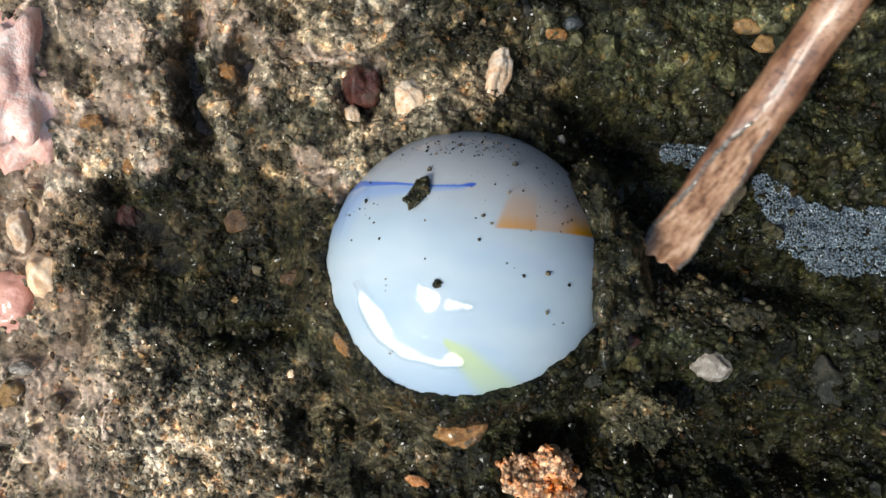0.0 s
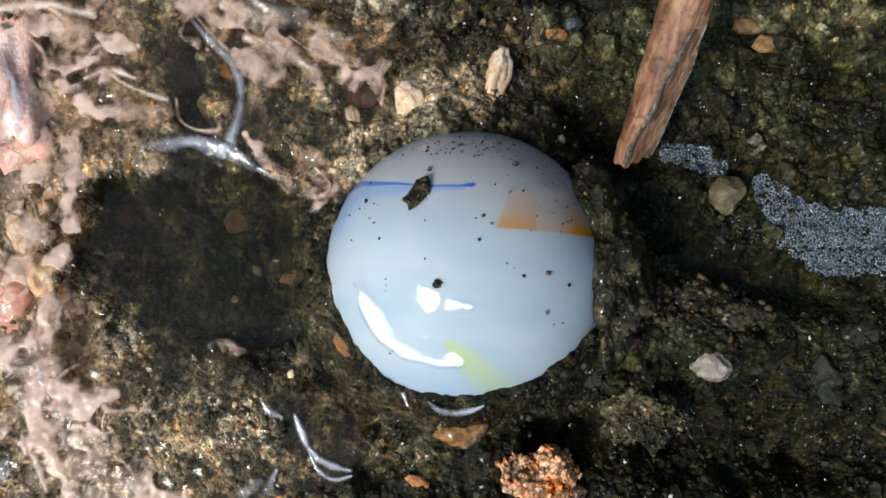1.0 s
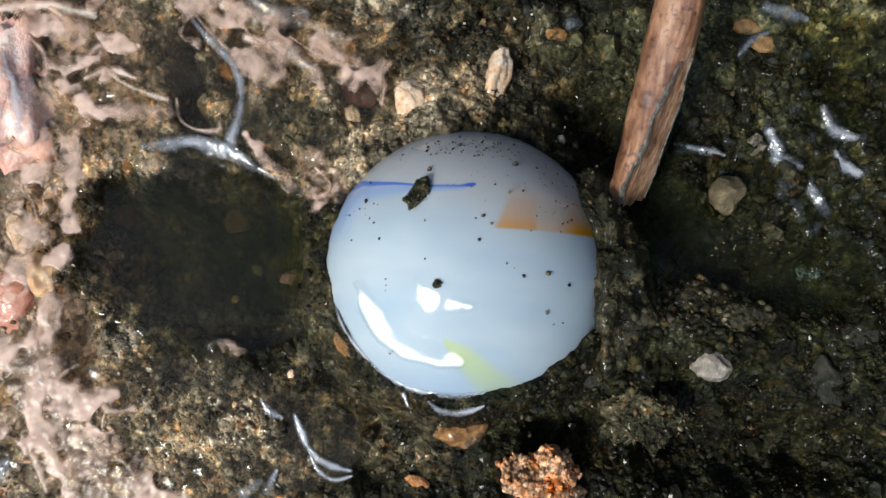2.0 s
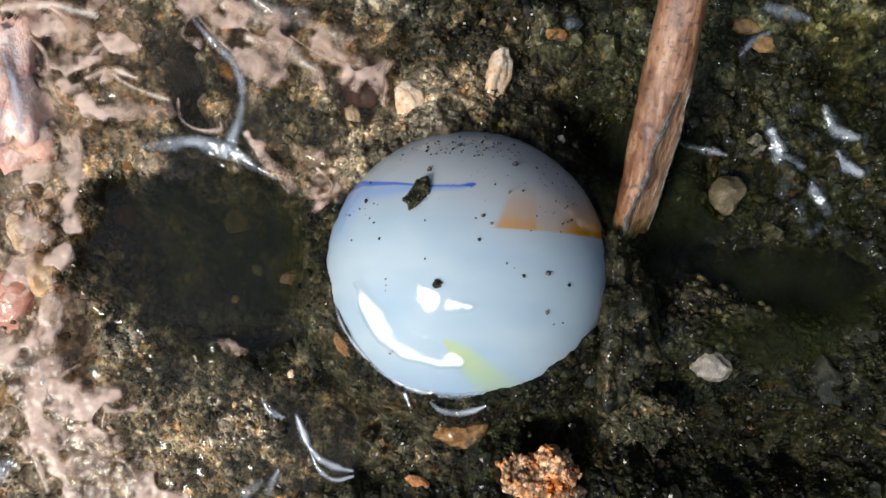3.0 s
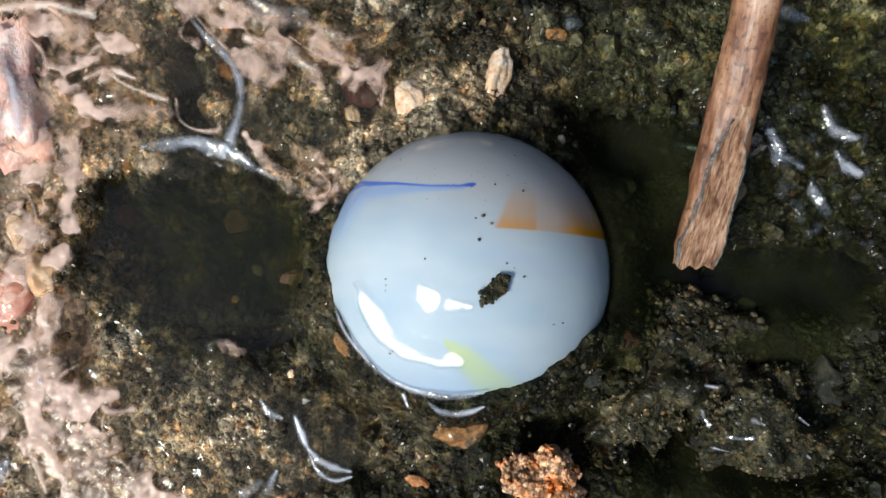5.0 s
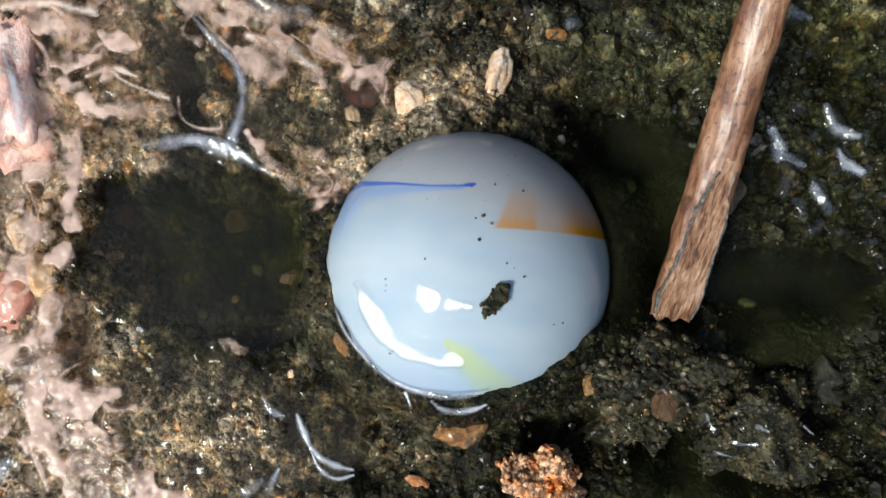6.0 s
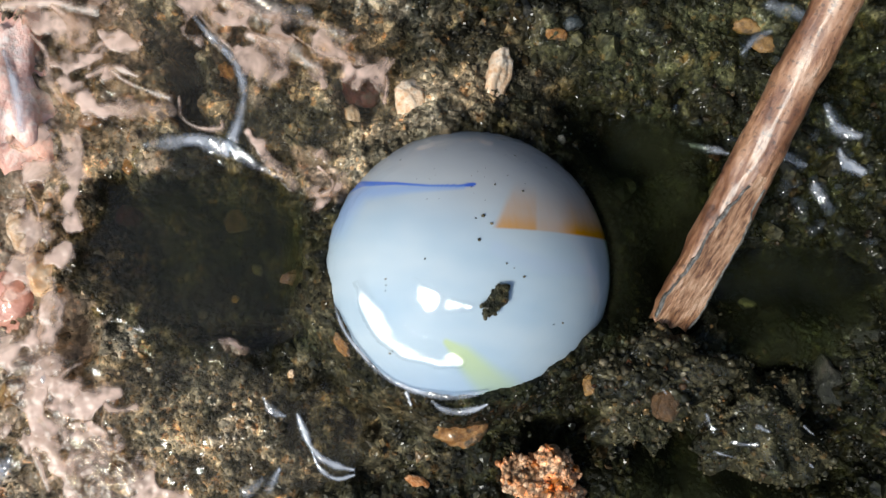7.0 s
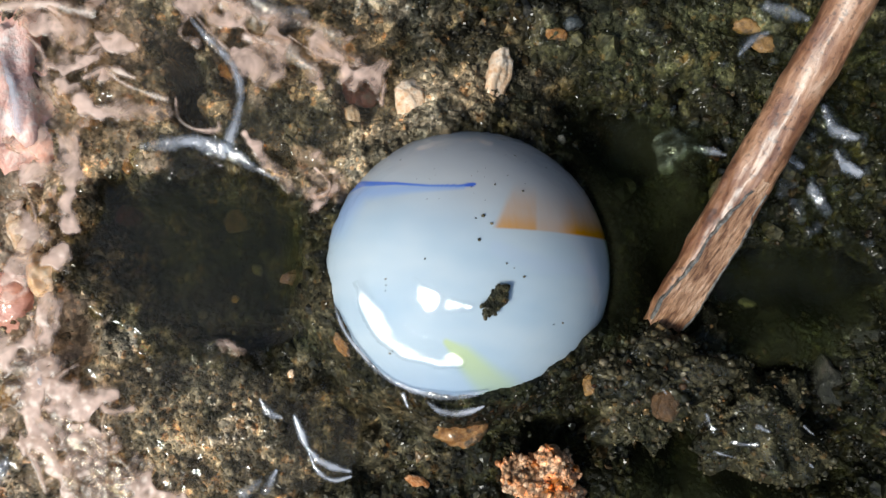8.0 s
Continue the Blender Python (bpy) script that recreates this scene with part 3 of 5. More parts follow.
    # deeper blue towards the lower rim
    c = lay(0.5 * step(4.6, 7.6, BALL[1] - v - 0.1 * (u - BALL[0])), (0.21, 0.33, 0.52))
    verts = np.stack([x, y, z], -1).reshape(-1, 3)
    i = np.arange(rings * turns).reshape(rings, turns)
    j = np.roll(i, -1, 1)
    faces = np.stack([i[:-1], i[1:], j[1:], j[:-1]], -1).reshape(-1, 4)
    base = tagged(new("marble"), "milky blue-white glass marble with blue, orange and yellow-green swirls", "marble")
    base.location = (BALL[0] * MM, BALL[1] * MM, 0)
    which = np.zeros(x.shape, int)
    for n, w in enumerate(inlays):
        which[w > 0.3] = n + 1
    face_of = which.reshape(-1)[faces].max(1)
    for n, (name, label) in enumerate((("body", ""), ("orange_inlay", "translucent orange glass band"), ("blue_thread", "thin cobalt blue glass thread"), ("yellow_inlay", "yellow-green glass band"))):
        chosen = faces[face_of == n]
        used = np.unique(chosen)
        back = np.full(len(verts), -1)
        back[used] = np.arange(len(used))
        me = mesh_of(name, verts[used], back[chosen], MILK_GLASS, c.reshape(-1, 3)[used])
        me.normals_split_custom_set_from_vertices([tuple(v) for v in verts[used] / R])
        part(name, me, base, label)
    return base


marble = build_marble()


# ---- pebbles ----
def pebble_mesh(name, radii, material, seed, lumpy=0.16, cuts=5, detail=4):
    """A stone: a ball, flattened by a few random cuts and roughened; radii in mm."""
    rng = random.Random(seed)
    bm = bmesh.new()
    bmesh.ops.create_icosphere(bm, subdivisions=detail, radius=1.0)
    planes = []
    for _ in range(cuts):
        n = Vector((rng.gauss(0, 1), rng.gauss(0, 1), rng.gauss(0, 0.8))).normalized()
        planes.append((n, rng.uniform(0.6, 0.88)))
    off = Vector((rng.uniform(0, 90), rng.uniform(0, 90), rng.uniform(0, 90)))
    for v in bm.verts:
        p = v.co.copy()
        for n, d in planes:
            over = p.dot(n) - d
            if over > 0:
                p -= n * over * 0.85
        p *= 1 + lumpy * noise.fractal(p * 1.4 + off, 1.0, 2.0, 3) + 0.07 * noise.fractal(p * 4 + off, 0.8, 2.0, 3)
        v.co = Vector((p.x * radii[0], p.y * radii[1], p.z * radii[2])) * MM
    for f in bm.faces:
        f.smooth = True
    me = bpy.data.meshes.new(name)
    bm.to_mesh(me)
    bm.free()
    me.materials.append(material)
    return me


def pebble(name, centre, radii, turn, material, seed, label, sink=0.35, lumpy=0.16, cuts=5, lift=None):
    ob = new(name, pebble_mesh(name, radii, material, seed, lumpy, cuts))
    z = height_at(*centre) + radii[2] * (0.7 - 2 * sink) if lift is None else lift
    ob.matrix_basis = pose(centre[0] * MM, centre[1] * MM, z * MM, 0, 0, turn)
    return tagged(ob, label, "stone" if "rock" not in name else "rock", "stones lying in the mud")


pebble("rock", (-25.06, 9.28), (2.6, 5.4, 2.2), 4, PINK_ROCK, 3, "pale pink granite rock bedded in the mud", 0.45, 0.45, 7)
pebble("rock", (-25.19, -3.32), (2.0, 2.0, 1.4), 0, SALMON_ROCK, 5, "salmon-pink rock under the muddy water", 0.5, 0.2, 4)
pebble("pebble", (-24.62, 1.15), (0.8, 1.3, 0.8), 0, CREAM, 7, "small white pebble beside the pink rock", 0.3)
pebble("pebble", (-23.02, -1.43), (1.0, 1.45, 1.0), 10, AMBER, 8, "glossy amber quartz pebble in pale mud", 0.25)
pebble("pebble", (-24.87, -8.51), (0.8, 0.9, 0.7), 0, OCHRE, 9, "orange-brown pebble in pale mud", 0.3)
pebble("pebble", (-24.62, -7.05), (1.0, 0.5, 0.5), 0, WHITE, 10, "flat whitish pebble in pale mud", 0.3)
pebble("pebble", (-5.17, 7.43), (0.6, 0.7, 0.5), 20, CREAM, 11, "cream quartz chip at the edge of a hollow", 0.3)
pebble("pebble", (-1.82, 8.00), (1.1, 1.5, 0.9), 15, AMBER_CREAM, 12, "cream and amber stone above the marble", 0.5, 0.2, 4)
pebble("pebble", (2.81, 9.28), (0.85, 2.3, 0.9), -16, AMBER_CREAM, 13, "long pale stone with an amber end", 0.5, 0.24, 6)
pebble("pebble", (-4.59, 9.34), (1.15, 1.2, 1.0), 0, GARNET, 14, "dark red glossy stone in a hollow", 0.48, 0.3, 7)
pebble("pebble", (0.99, -9.92), (1.5, 1.0, 0.8), 12, TAWNY, 16, "brown-orange stone half sunk in grit", 0.6, 0.24, 6)
white_stone = pebble("pebble", (15.50, -6.51), (1.25, 1.05, 0.9), -10, WHITE, 17, "whitish angular stone in dark grit", 0.42, 0.2, 7)
pebble("pebble", (12.88, -9.60), (0.75, 1.35, 0.6), -14, OCHRE, 19, "ochre flake leaning on the olive stone", 0.0, 0.3, 6, height_at(12.88, -9.60) + 0.75)
pebble("pebble", (16.39, 3.16), (1.1, 1.2, 0.9), 0, YELLOWISH, 20, "rounded yellow-grey pebble in dark mud", 0.2, lift=-1.2)
pebble("pebble", (17.57, 13.11), (1.1, 0.5, 0.5), -10, OCHRE, 21, "ochre stone chip set in grey mud", 0.42, 0.22, 3)
pebble("pebble", (18.94, 11.96), (0.85, 0.55, 0.5), 10, OCHRE, 22, "ochre stone chip set in grey mud", 0.42, 0.22, 3)
pebble("pebble", (-11.07, -1.24), (0.32, 0.42, 0.3), 10, YELLOWISH, 23, "tiny cream pebble in dark mud", 0.4, 0.15, 3)
pebble("pebble", (-12.31, 9.98), (0.6, 0.75, 0.5), 10, TAWNY, 24, "amber pebble on the rim of a hollow", 0.3)
pebble("pebble", (7.37, 12.72), (0.6, 0.5, 0.5), 0, SLATE, 25, "blue-black pebble set in wet mud", 0.3)
pebble("pebble", (6.41, 12.09), (0.65, 0.4, 0.4), -10, TAWNY, 26, "small reddish stone set in wet mud", 0.42)
pebble("pebble", (-1.50, -13.36), (0.75, 0.45, 0.4), -25, RUST, 27, "small red-orange stone chip", 0.3)
pebble("pebble", (-19.26, 1.79), (1.1, 1.3, 0.9), 0, GARNET, 29, "dark brown pebble in a wet hollow", 0.62)
pebble("pebble", (8.16, -7.14), (0.7, 0.55, 0.5), 0, PEAT, 30, "dark slate pebble in grit", 0.5)
pebble("pebble", (9.76, -4.91), (0.8, 0.7, 0.6), 0, GARNET, 31, "dark red pebble in grit", 0.74)
pebble("pebble", (-8.42, -1.56), (0.9, 0.5, 0.5), 10, DARK_AMBER, 32, "brown stone beside the marble", 0.6, 0.2, 4)
pebble("pebble", (-12.24, 2.14), (1.2, 1.3, 0.8), 0, DARK_AMBER, 35, "dark amber stone under murky water", 0.75, 0.2, 4)
pebble("pebble", (6.57, 6.09), (0.28, 0.3, 0.28), 0, WHITE, 33, "tiny white quartz grain beside the marble", 0.1)
pebble("pebble", (-5.23, -5.07), (0.35, 0.75, 0.4), 30, TAWNY, 34, "amber chip against the marble", 0.35, 0.3, 6)


pebble("pebble", (22.4, -7.85), (0.95, 1.5, 0.8), 22, PEAT, 36, "olive-grey angular stone in dark mud", 0.7, 0.4, 8)
pebble("pebble", (24.6, -5.0), (1.1, 0.8, 0.6), 10, PEAT, 37, "flat grey stone set in dark mud", 0.75, 0.2, 6)
pebble("pebble", (18.1, -3.3), (0.6, 0.4, 0.35), -10, WHITE, 39, "small pale stone chip in dark grit", 0.45, 0.2, 5)
pebble("pebble", (10.5, -5.1), (0.45, 0.4, 0.4), 0, GARNET, 40, "dark red bead-like pebble in grit", 0.4, 0.1, 3)
pebble("pebble", (-18.2, 4.8), (0.7, 0.55, 0.4), 30, TAWNY, 41, "tawny stone chip in tan mud", 0.5, 0.2, 5)
pebble("pebble", (-12.3, -3.0), (0.36, 0.24, 0.25), -25, OCHRE, 42, "tiny pinkish grain in dark mud", 0.4, 0.15, 3)
pebble("pebble", (-8.6, -7.15), (0.25, 0.3, 0.25), 0, AMBER, 43, "tiny yellow quartz grain in dark grit", 0.3, 0.15, 3)
pebble("pebble", (-20.0, 7.3), (0.8, 0.6, 0.5), 0, TAWNY, 44, "yellow-brown stone in tan clay", 0.55, 0.2, 5)
pebble("pebble", (19.0, -2.0), (1.0, 0.5, 0.4), -15, PEAT, 45, "olive stone chip in dark mud", 0.5, 0.2, 6)


# ---- sand and grit ----
def icosahedron(detail):
    bm = bmesh.new()
    bmesh.ops.create_icosphere(bm, subdivisions=detail, radius=1.0)
    bm.verts.ensure_lookup_table()
    v = np.array([p.co[:] for p in bm.verts])
    f = np.array([[q.index for q in p.verts] for p in bm.faces])
    bm.free()
    return v, f


ICO_V, ICO_F = icosahedron(1)
LUMP_V, LUMP_F = icosahedron(2)
SHADES = np.array([(0.03, 0.03, 0.025), (0.065, 0.06, 0.045), (0.15, 0.13, 0.092), (0.3, 0.26, 0.2), (0.42, 0.23, 0.095), (0.76, 0.67, 0.58), (0.2, 0.06, 0.03), (0.1, 0.11, 0.11)])


def grains(places, sizes, colours, rng, lumpy=False):
    """Angular grains as one mesh's arrays; lumpy ones are cut by three planes and knobbly."""
    n = len(places)
    v0, f0 = (LUMP_V, LUMP_F) if lumpy else (ICO_V, ICO_F)
    q = rng.randn(n, 4)
    q /= np.linalg.norm(q, axis=1)[:, None]
    w, x, y, z = q.T
    rot = np.stack([1 - 2 * (y * y + z * z), 2 * (x * y - z * w), 2 * (x * z + y * w), 2 * (x * y + z * w), 1 - 2 * (x * x + z * z), 2 * (y * z - x * w),
                    2 * (x * z - y * w), 2 * (y * z + x * w), 1 - 2 * (x * x + y * y)], -1).reshape(n, 3, 3)
    shape = v0[None] * (1 + (0.13 if lumpy else 0.25) * rng.randn(n, len(v0), 1).clip(-1.2, 1.2)) * rng.uniform(0.6, 1.25, (n, 1, 3))
    if lumpy:
        for _ in range(3):
            cut = rng.randn(n, 1, 3)
            cut /= np.linalg.norm(cut, axis=2, keepdims=True)
            shape = shape - np.maximum((shape * cut).sum(2, keepdims=True) - rng.uniform(0.3, 0.7, (n, 1, 1)), 0) * cut
    v = np.einsum("nij,nkj->nki", rot, shape) * sizes[:, None, None] + places[:, None]
    f = f0[None] + len(v0) * np.arange(n)[:, None, None]
    return v.reshape(-1, 3), f.reshape(-1, 3), np.repeat(colours, len(v0), 0)


def scatter(name, count, low, high, seed, label, keep, palette, own, sunk=0.85):
    rng = np.random.RandomState(seed)
    x, y = rng.uniform(-28, 28, count * 3), rng.uniform(-16.5, 16.5, count * 3)
    d = np.hypot(x - BALL[0], y - BALL[1])
    ok = (rng.rand(len(x)) < keep(x, y) * (1 - sunk * silt_cover(x, y)[0])) & (d > lip(x, y) + 0.15)
    x, y = x[ok][:count], y[ok][:count]
    size = low * (high / low) ** (rng.rand(len(x)) ** 1.8)
    z = ground_height(x, y) + size * rng.uniform(-0.5, 0.4, len(x))
    soil = soil_colour(x, y)
    pick = SHADES[rng.choice(len(SHADES), len(x), p=palette)]
    c = soil * own * rng.uniform(0.6, 1.6, (len(x), 1)) + pick * (1 - own) * (0.16 + 0.84 * step(0.02, 0.3, soil.mean(1)))[:, None]
    v, f, c = grains(np.stack([x, y, z], -1), size, c, rng)
    return tagged(new(name, mesh_of(name, v, f, GRIT, c, smooth=False)), label, "sand", kind="stuff")


scatter("fine_grit", 15000, 0.05, 0.14, 301, "fine dark wet grit strewn over the mud", lambda x, y: 0.35 + 0.6 * step(-0.2, 0.3, fbm(x, y, 4.0, 3, 311)), [0.3, 0.24, 0.16, 0.1, 0.04, 0.06, 0.03, 0.07], 0.55)
scatter("coarse_sand", 3000, 0.1, 0.28, 302, "coarse mixed sand grains, brown, amber and white", lambda x, y: 0.1 + 0.9 * step(0.0, 0.35, fbm(x, y, 5.0, 3, 321)), [0.24, 0.24, 0.18, 0.12, 0.07, 0.07, 0.03, 0.05], 0.5)
scatter("pale_sand", 9000, 0.09, 0.23, 303, "pale wet sand of amber and white quartz grains", lambda x, y: step(1.1, 0.6, oval(x, y, (-14.80, -11.13), (6.5, 4.2))), [0.06, 0.08, 0.12, 0.2, 0.1, 0.4, 0.02, 0.02], 0.3, 0.2)


scatter("wet_grit", 2600, 0.1, 0.34, 304, "glossy wet grains of dark olive and brown grit", lambda x, y: 0.05 + 0.95 * step(-2, 8, x) * step(0.0, 0.3, fbm(x, y, 3.5, 3, 331)) + 0.5 * step(-4, -7, y), [0.3, 0.28, 0.2, 0.08, 0.04, 0.03, 0.03, 0.04], 0.7)


def gravel(count, seed):
    """Rounded and broken bits of gravel half sunk in the mud."""
    rng = np.random.RandomState(seed)
    bm = bmesh.new()
    bmesh.ops.create_icosphere(bm, subdivisions=2, radius=1.0)
    bm.verts.ensure_lookup_table()
    v0 = np.array([p.co[:] for p in bm.verts])
    f0 = np.array([[q.index for q in p.verts] for p in bm.faces])
    bm.free()
    vs, fs, cs = [], [], []
    xs, ys = rng.uniform(-27, 27, count * 2), rng.uniform(-16, 16, count * 2)
    far = np.hypot(xs - BALL[0], ys - BALL[1]) > 8.6
    xs, ys = xs[far][:count], ys[far][:count]
    heights, soils = ground_height(xs, ys), soil_colour(xs, ys)
    for x, y, height, soil in zip(xs, ys, heights, soils):
        size = 0.28 * (3.0 ** (rng.rand() ** 2.2))
        v = v0 * (1 + 0.16 * rng.randn(len(v0), 1).clip(-1.5, 1.5))
        for _ in range(4):
            n = rng.randn(3)
            n /= np.linalg.norm(n)
            v = v - np.maximum(v @ n - rng.uniform(0.55, 0.9), 0)[:, None] * n
        q = Euler(rng.uniform(0, 6.28, 3)).to_matrix()
        v = (v * rng.uniform(0.65, 1.2, 3)) @ np.array(q).T * size
        v = v + np.array((x, y, height + size * rng.uniform(-0.6, 0.1)))
        pick = SHADES[rng.choice(len(SHADES), p=[0.3, 0.26, 0.2, 0.08, 0.05, 0.03, 0.04, 0.04])]
        colour = soil * rng.uniform(0.4, 1.0) + pick * rng.uniform(0.3, 0.7) * (0.16 + 0.84 * float(step(0.02, 0.3, soil.mean())))
        fs.append(f0 + len(v0) * len(vs))
        vs.append(v)
        cs.append(np.tile(colour, (len(v0), 1)))
    me = mesh_of("gravel", np.concatenate(vs), np.concatenate(fs), GRIT, np.concatenate(cs), smooth=False)
    return tagged(new("gravel", me), "small wet gravel of mixed browns half sunk in mud", "gravel", kind="stuff")


gravel(300, 305)


# ---- crumbs of dirt on the marble ----
def on_ball(point, lift=0.0):
    """Where a sight line through a plan point meets the marble, in mm."""
    o, d = Vector((0, 0, HEIGHT)), Vector((point[0], point[1], -HEIGHT)).normalized()
    oc = o - Vector((BALL[0], BALL[1], 0))
    b = oc.dot(d)
    s = -b - math.sqrt(max(b * b - oc.length_squared + (R + lift) ** 2, 0))
    return o + d * s


def specks(name, spots, seed, label):
    """Tiny crumbs sticking to the marble; spots: plan place and size. Their origin is the marble's centre."""
    rng = np.random.RandomState(seed)
    at = np.array([on_ball(p, s * 0.3)[:] for p, s in spots]) - np.array((BALL[0], BALL[1], 0))
    size = np.array([s for _, s in spots])
    c = SHADES[rng.choice(3, len(spots))] * rng.uniform(0.7, 1.5, (len(spots), 1))
    v, f, c = grains(at, size, c, rng)
    ob = new(name, mesh_of(name, v, f, GRIT, c))
    ob.location = (BALL[0] * MM, BALL[1] * MM, 0)
    return tagged(ob, label, "dirt", kind="stuff")


def cloud_of_specks(count, seed, centre, radii, low, high):
    rng = random.Random(seed)
    out = []
    while len(out) < count:
        p = (centre[0] + rng.gauss(0, radii[0]), centre[1] + rng.gauss(0, radii[1]))
        if math.hypot(p[0] - BALL[0], p[1] - BALL[1]) < 7.7:
            out.append((p, low * (high / low) ** (rng.random() ** 2)))
    return out


loose_specks = specks("loose_specks", cloud_of_specks(150, 1, (0.51, 5.90), (3.2, 0.35), 0.02, 0.085) + cloud_of_specks(60, 2, (6.57, 3.38), (1.0, 1.2), 0.02, 0.09) + cloud_of_specks(14, 3, (-4.59, 2.58), (0.6, 1.0), 0.03, 0.09)
                      + [((4.08, 4.82), 0.2), ((-0.77, 4.50), 0.16), ((5.93, -1.37), 0.15), ((-4.34, 2.71), 0.15), ((5.87, -3.57), 0.1), ((-1.02, 1.63), 0.07), ((4.56, -1.50), 0.09), ((7.14, -2.04), 0.1)], 5, "dark crumbs of dirt strewn over the marble")
stuck_specks = specks("stuck_specks", [((-3.25, -1.69), 0.07), ((-3.22, -2.04), 0.05), ((-3.25, -2.36), 0.04), ((-3.00, -5.90), 0.09), ((2.04, 0.54), 0.08), ((2.26, 1.88), 0.1), ((1.85, 1.75), 0.06), ((2.74, 1.43), 0.08), ((4.59, -1.56), 0.07), ((3.60, -0.80), 0.06),
                                       ((2.93, 3.64), 0.06), ((4.50, 3.28), 0.05), ((6.76, -4.18), 0.06), ((-1.02, -0.54), 0.05), ((6.25, -4.27), 0.05), ((4.02, -1.08), 0.04), ((-2.84, -5.77), 0.05)] + cloud_of_specks(26, 9, (0.51, 4.50), (4.5, 1.6), 0.02, 0.045), 6, "a few fine specks stuck to the marble")


# ---- clods of soil that the stick shifts ----
def clod(name, radii, seed, label, grain=420, shade=1.0, grit=0.06, category="soil clod", detail=5, tones=None):
    """A lump of dark grit: a rough core with its grains, one mesh each, under an Empty."""
    rng = np.random.RandomState(seed)
    base = tagged(new(name), label, category, {"soil clod": "clods of scraped soil", "dirt": "crumbs on the marble"}.get(category, "stones lying in the mud"))
    bm = bmesh.new()
    bmesh.ops.create_icosphere(bm, subdivisions=detail, radius=1.0)
    v = np.array([p.co[:] for p in bm.verts])
    bm.verts.ensure_lookup_table()
    f = np.array([[q.index for q in p.verts] for p in bm.faces])
    bm.free()
    off = Vector((seed * 3.1, seed * 1.7, 0.5))
    k = np.array([1 + 0.5 * noise.fractal(Vector(p * np.array(radii)) * (1.6 / min(radii)) ** 0.7 * 0.6 + off, 0.9, 2.0, 4) for p in v])
    v = v * k[:, None] * np.array(radii)
    tone = np.array([noise.noise(Vector(p) * 0.8 + off) for p in v])[:, None]
    c = (np.array(GREYISH) * (1 + 0.5 * tone) + np.array(BROWN) * np.clip(tone + 0.3, 0, 1)) * shade
    if tones:
        mix = np.array([0.5 + 0.9 * noise.fractal(Vector(p) * 1.3 + off, 0.8, 2.0, 4) for p in v]).clip(0, 1)[:, None]
        c = np.array(tones[0]) * (1 - mix) + np.array(tones[1]) * mix
    part("core", mesh_of("core", v, f, MUD, c), base)
    pick = rng.choice(len(v), grain)
    size = grit * (4.2 ** (rng.rand(grain) ** 1.7))
    g = c[pick] * rng.uniform(0.6, 1.9, (grain, 1)) * 0.6 + SHADES[rng.choice(len(SHADES), grain, p=[0.3, 0.3, 0.2, 0.07, 0.03, 0.04, 0.03, 0.03])] * 0.2
    if tones:
        g = c[pick] * rng.uniform(0.8, 1.15, (grain, 1))
    size = size * (0.95 if category == "soil clod" else 0.7 if category == "dirt" else 1.0)
    gv, gf, gc = grains(v[pick] * (1 + 0.03 * rng.rand(grain, 1)), size, g, rng, True)
    if category == "soil clod":
        u = v / k[:, None] * np.array([1.0 + 0.5 * noise.fractal(Vector(p / q) * (1.6 / min(radii)) ** 0.7 * 0.6 + off, 0.9, 2.0, 2) + 0.04 * noise.noise(Vector(p / q) * 2.2) + 0.035 * noise.noise(Vector(p / q) * 5.0) for p, q in zip(v, k)])[:, None]
        part("water_skin", mesh_of("water_skin", u, f, CLEAR), base, "thin clear skin of water")
    tagged(part("grit", mesh_of("grit", gv, gf, GRIT, gc), base), kind="stuff")
    return base


dirt_crumb = clod("dirt_crumb", (0.85, 0.42, 0.3), 61, "dark crumb of gritty dirt stuck to the marble", 130, 0.9, 0.05, "dirt", 4)
small_crumb = clod("dirt_crumb", (0.2, 0.24, 0.16), 62, "small dark crumb of dirt on the marble", 30, 0.9, 0.04, "dirt", 3)
rusty_stone = clod("stone", (2.05, 1.65, 1.3), 66, "rough rusty orange stone crusted with grains", 700, 1.0, 0.07, "stone", 5, ((0.58, 0.19, 0.045), (0.95, 0.66, 0.48)))
rusty_stone.matrix_basis = at_mm((5.80, -13.23), height_at(*(5.80, -13.23)) + 0.4, 0, 0, -22)
olive_stone = clod("stone", (1.9, 2.1, 0.9), 65, "mottled olive stone crusted with grit", 700, 0.8, 0.05, "stone")
olive_stone.matrix_basis = at_mm((11.35, -9.47), height_at(*(11.35, -9.47)) + 0.15, 0, 0, 30)
cover_clod = clod("soil_clod", (3.6, 3.0, 2.2), 51, "dark gritty clod of wet soil scraped off the marble", 1200, 0.66)
rim_clod = clod("soil_clod", (2.0, 4.8, 3.4), 52, "crust of dark grit against the marble's side", 500, 0.6)
heap_clod = clod("soil_clod", (4.6, 1.9, 1.7), 53, "heap of wet grit pushed up by the stick", 1100, 0.46, 0.09)

for place, radii, material, label in (((1.7, -1.7, 0.75), (0.8, 1.05, 0.7), DARK_AMBER, "glossy brown pebble"), ((-2.4, -1.6, 0.4), (0.75, 0.65, 0.5), OCHRE, "brown pebble"), ((0.2, 0.9, 1.1), (0.5, 0.6, 0.4), PEAT, "dark olive pebble")):
    part("pebble", pebble_mesh("pebble", radii, material, 90 + int(10 * place[2]), 0.2, 5), heap_clod, label, pose(place[0] * MM, place[1] * MM, place[2] * MM))


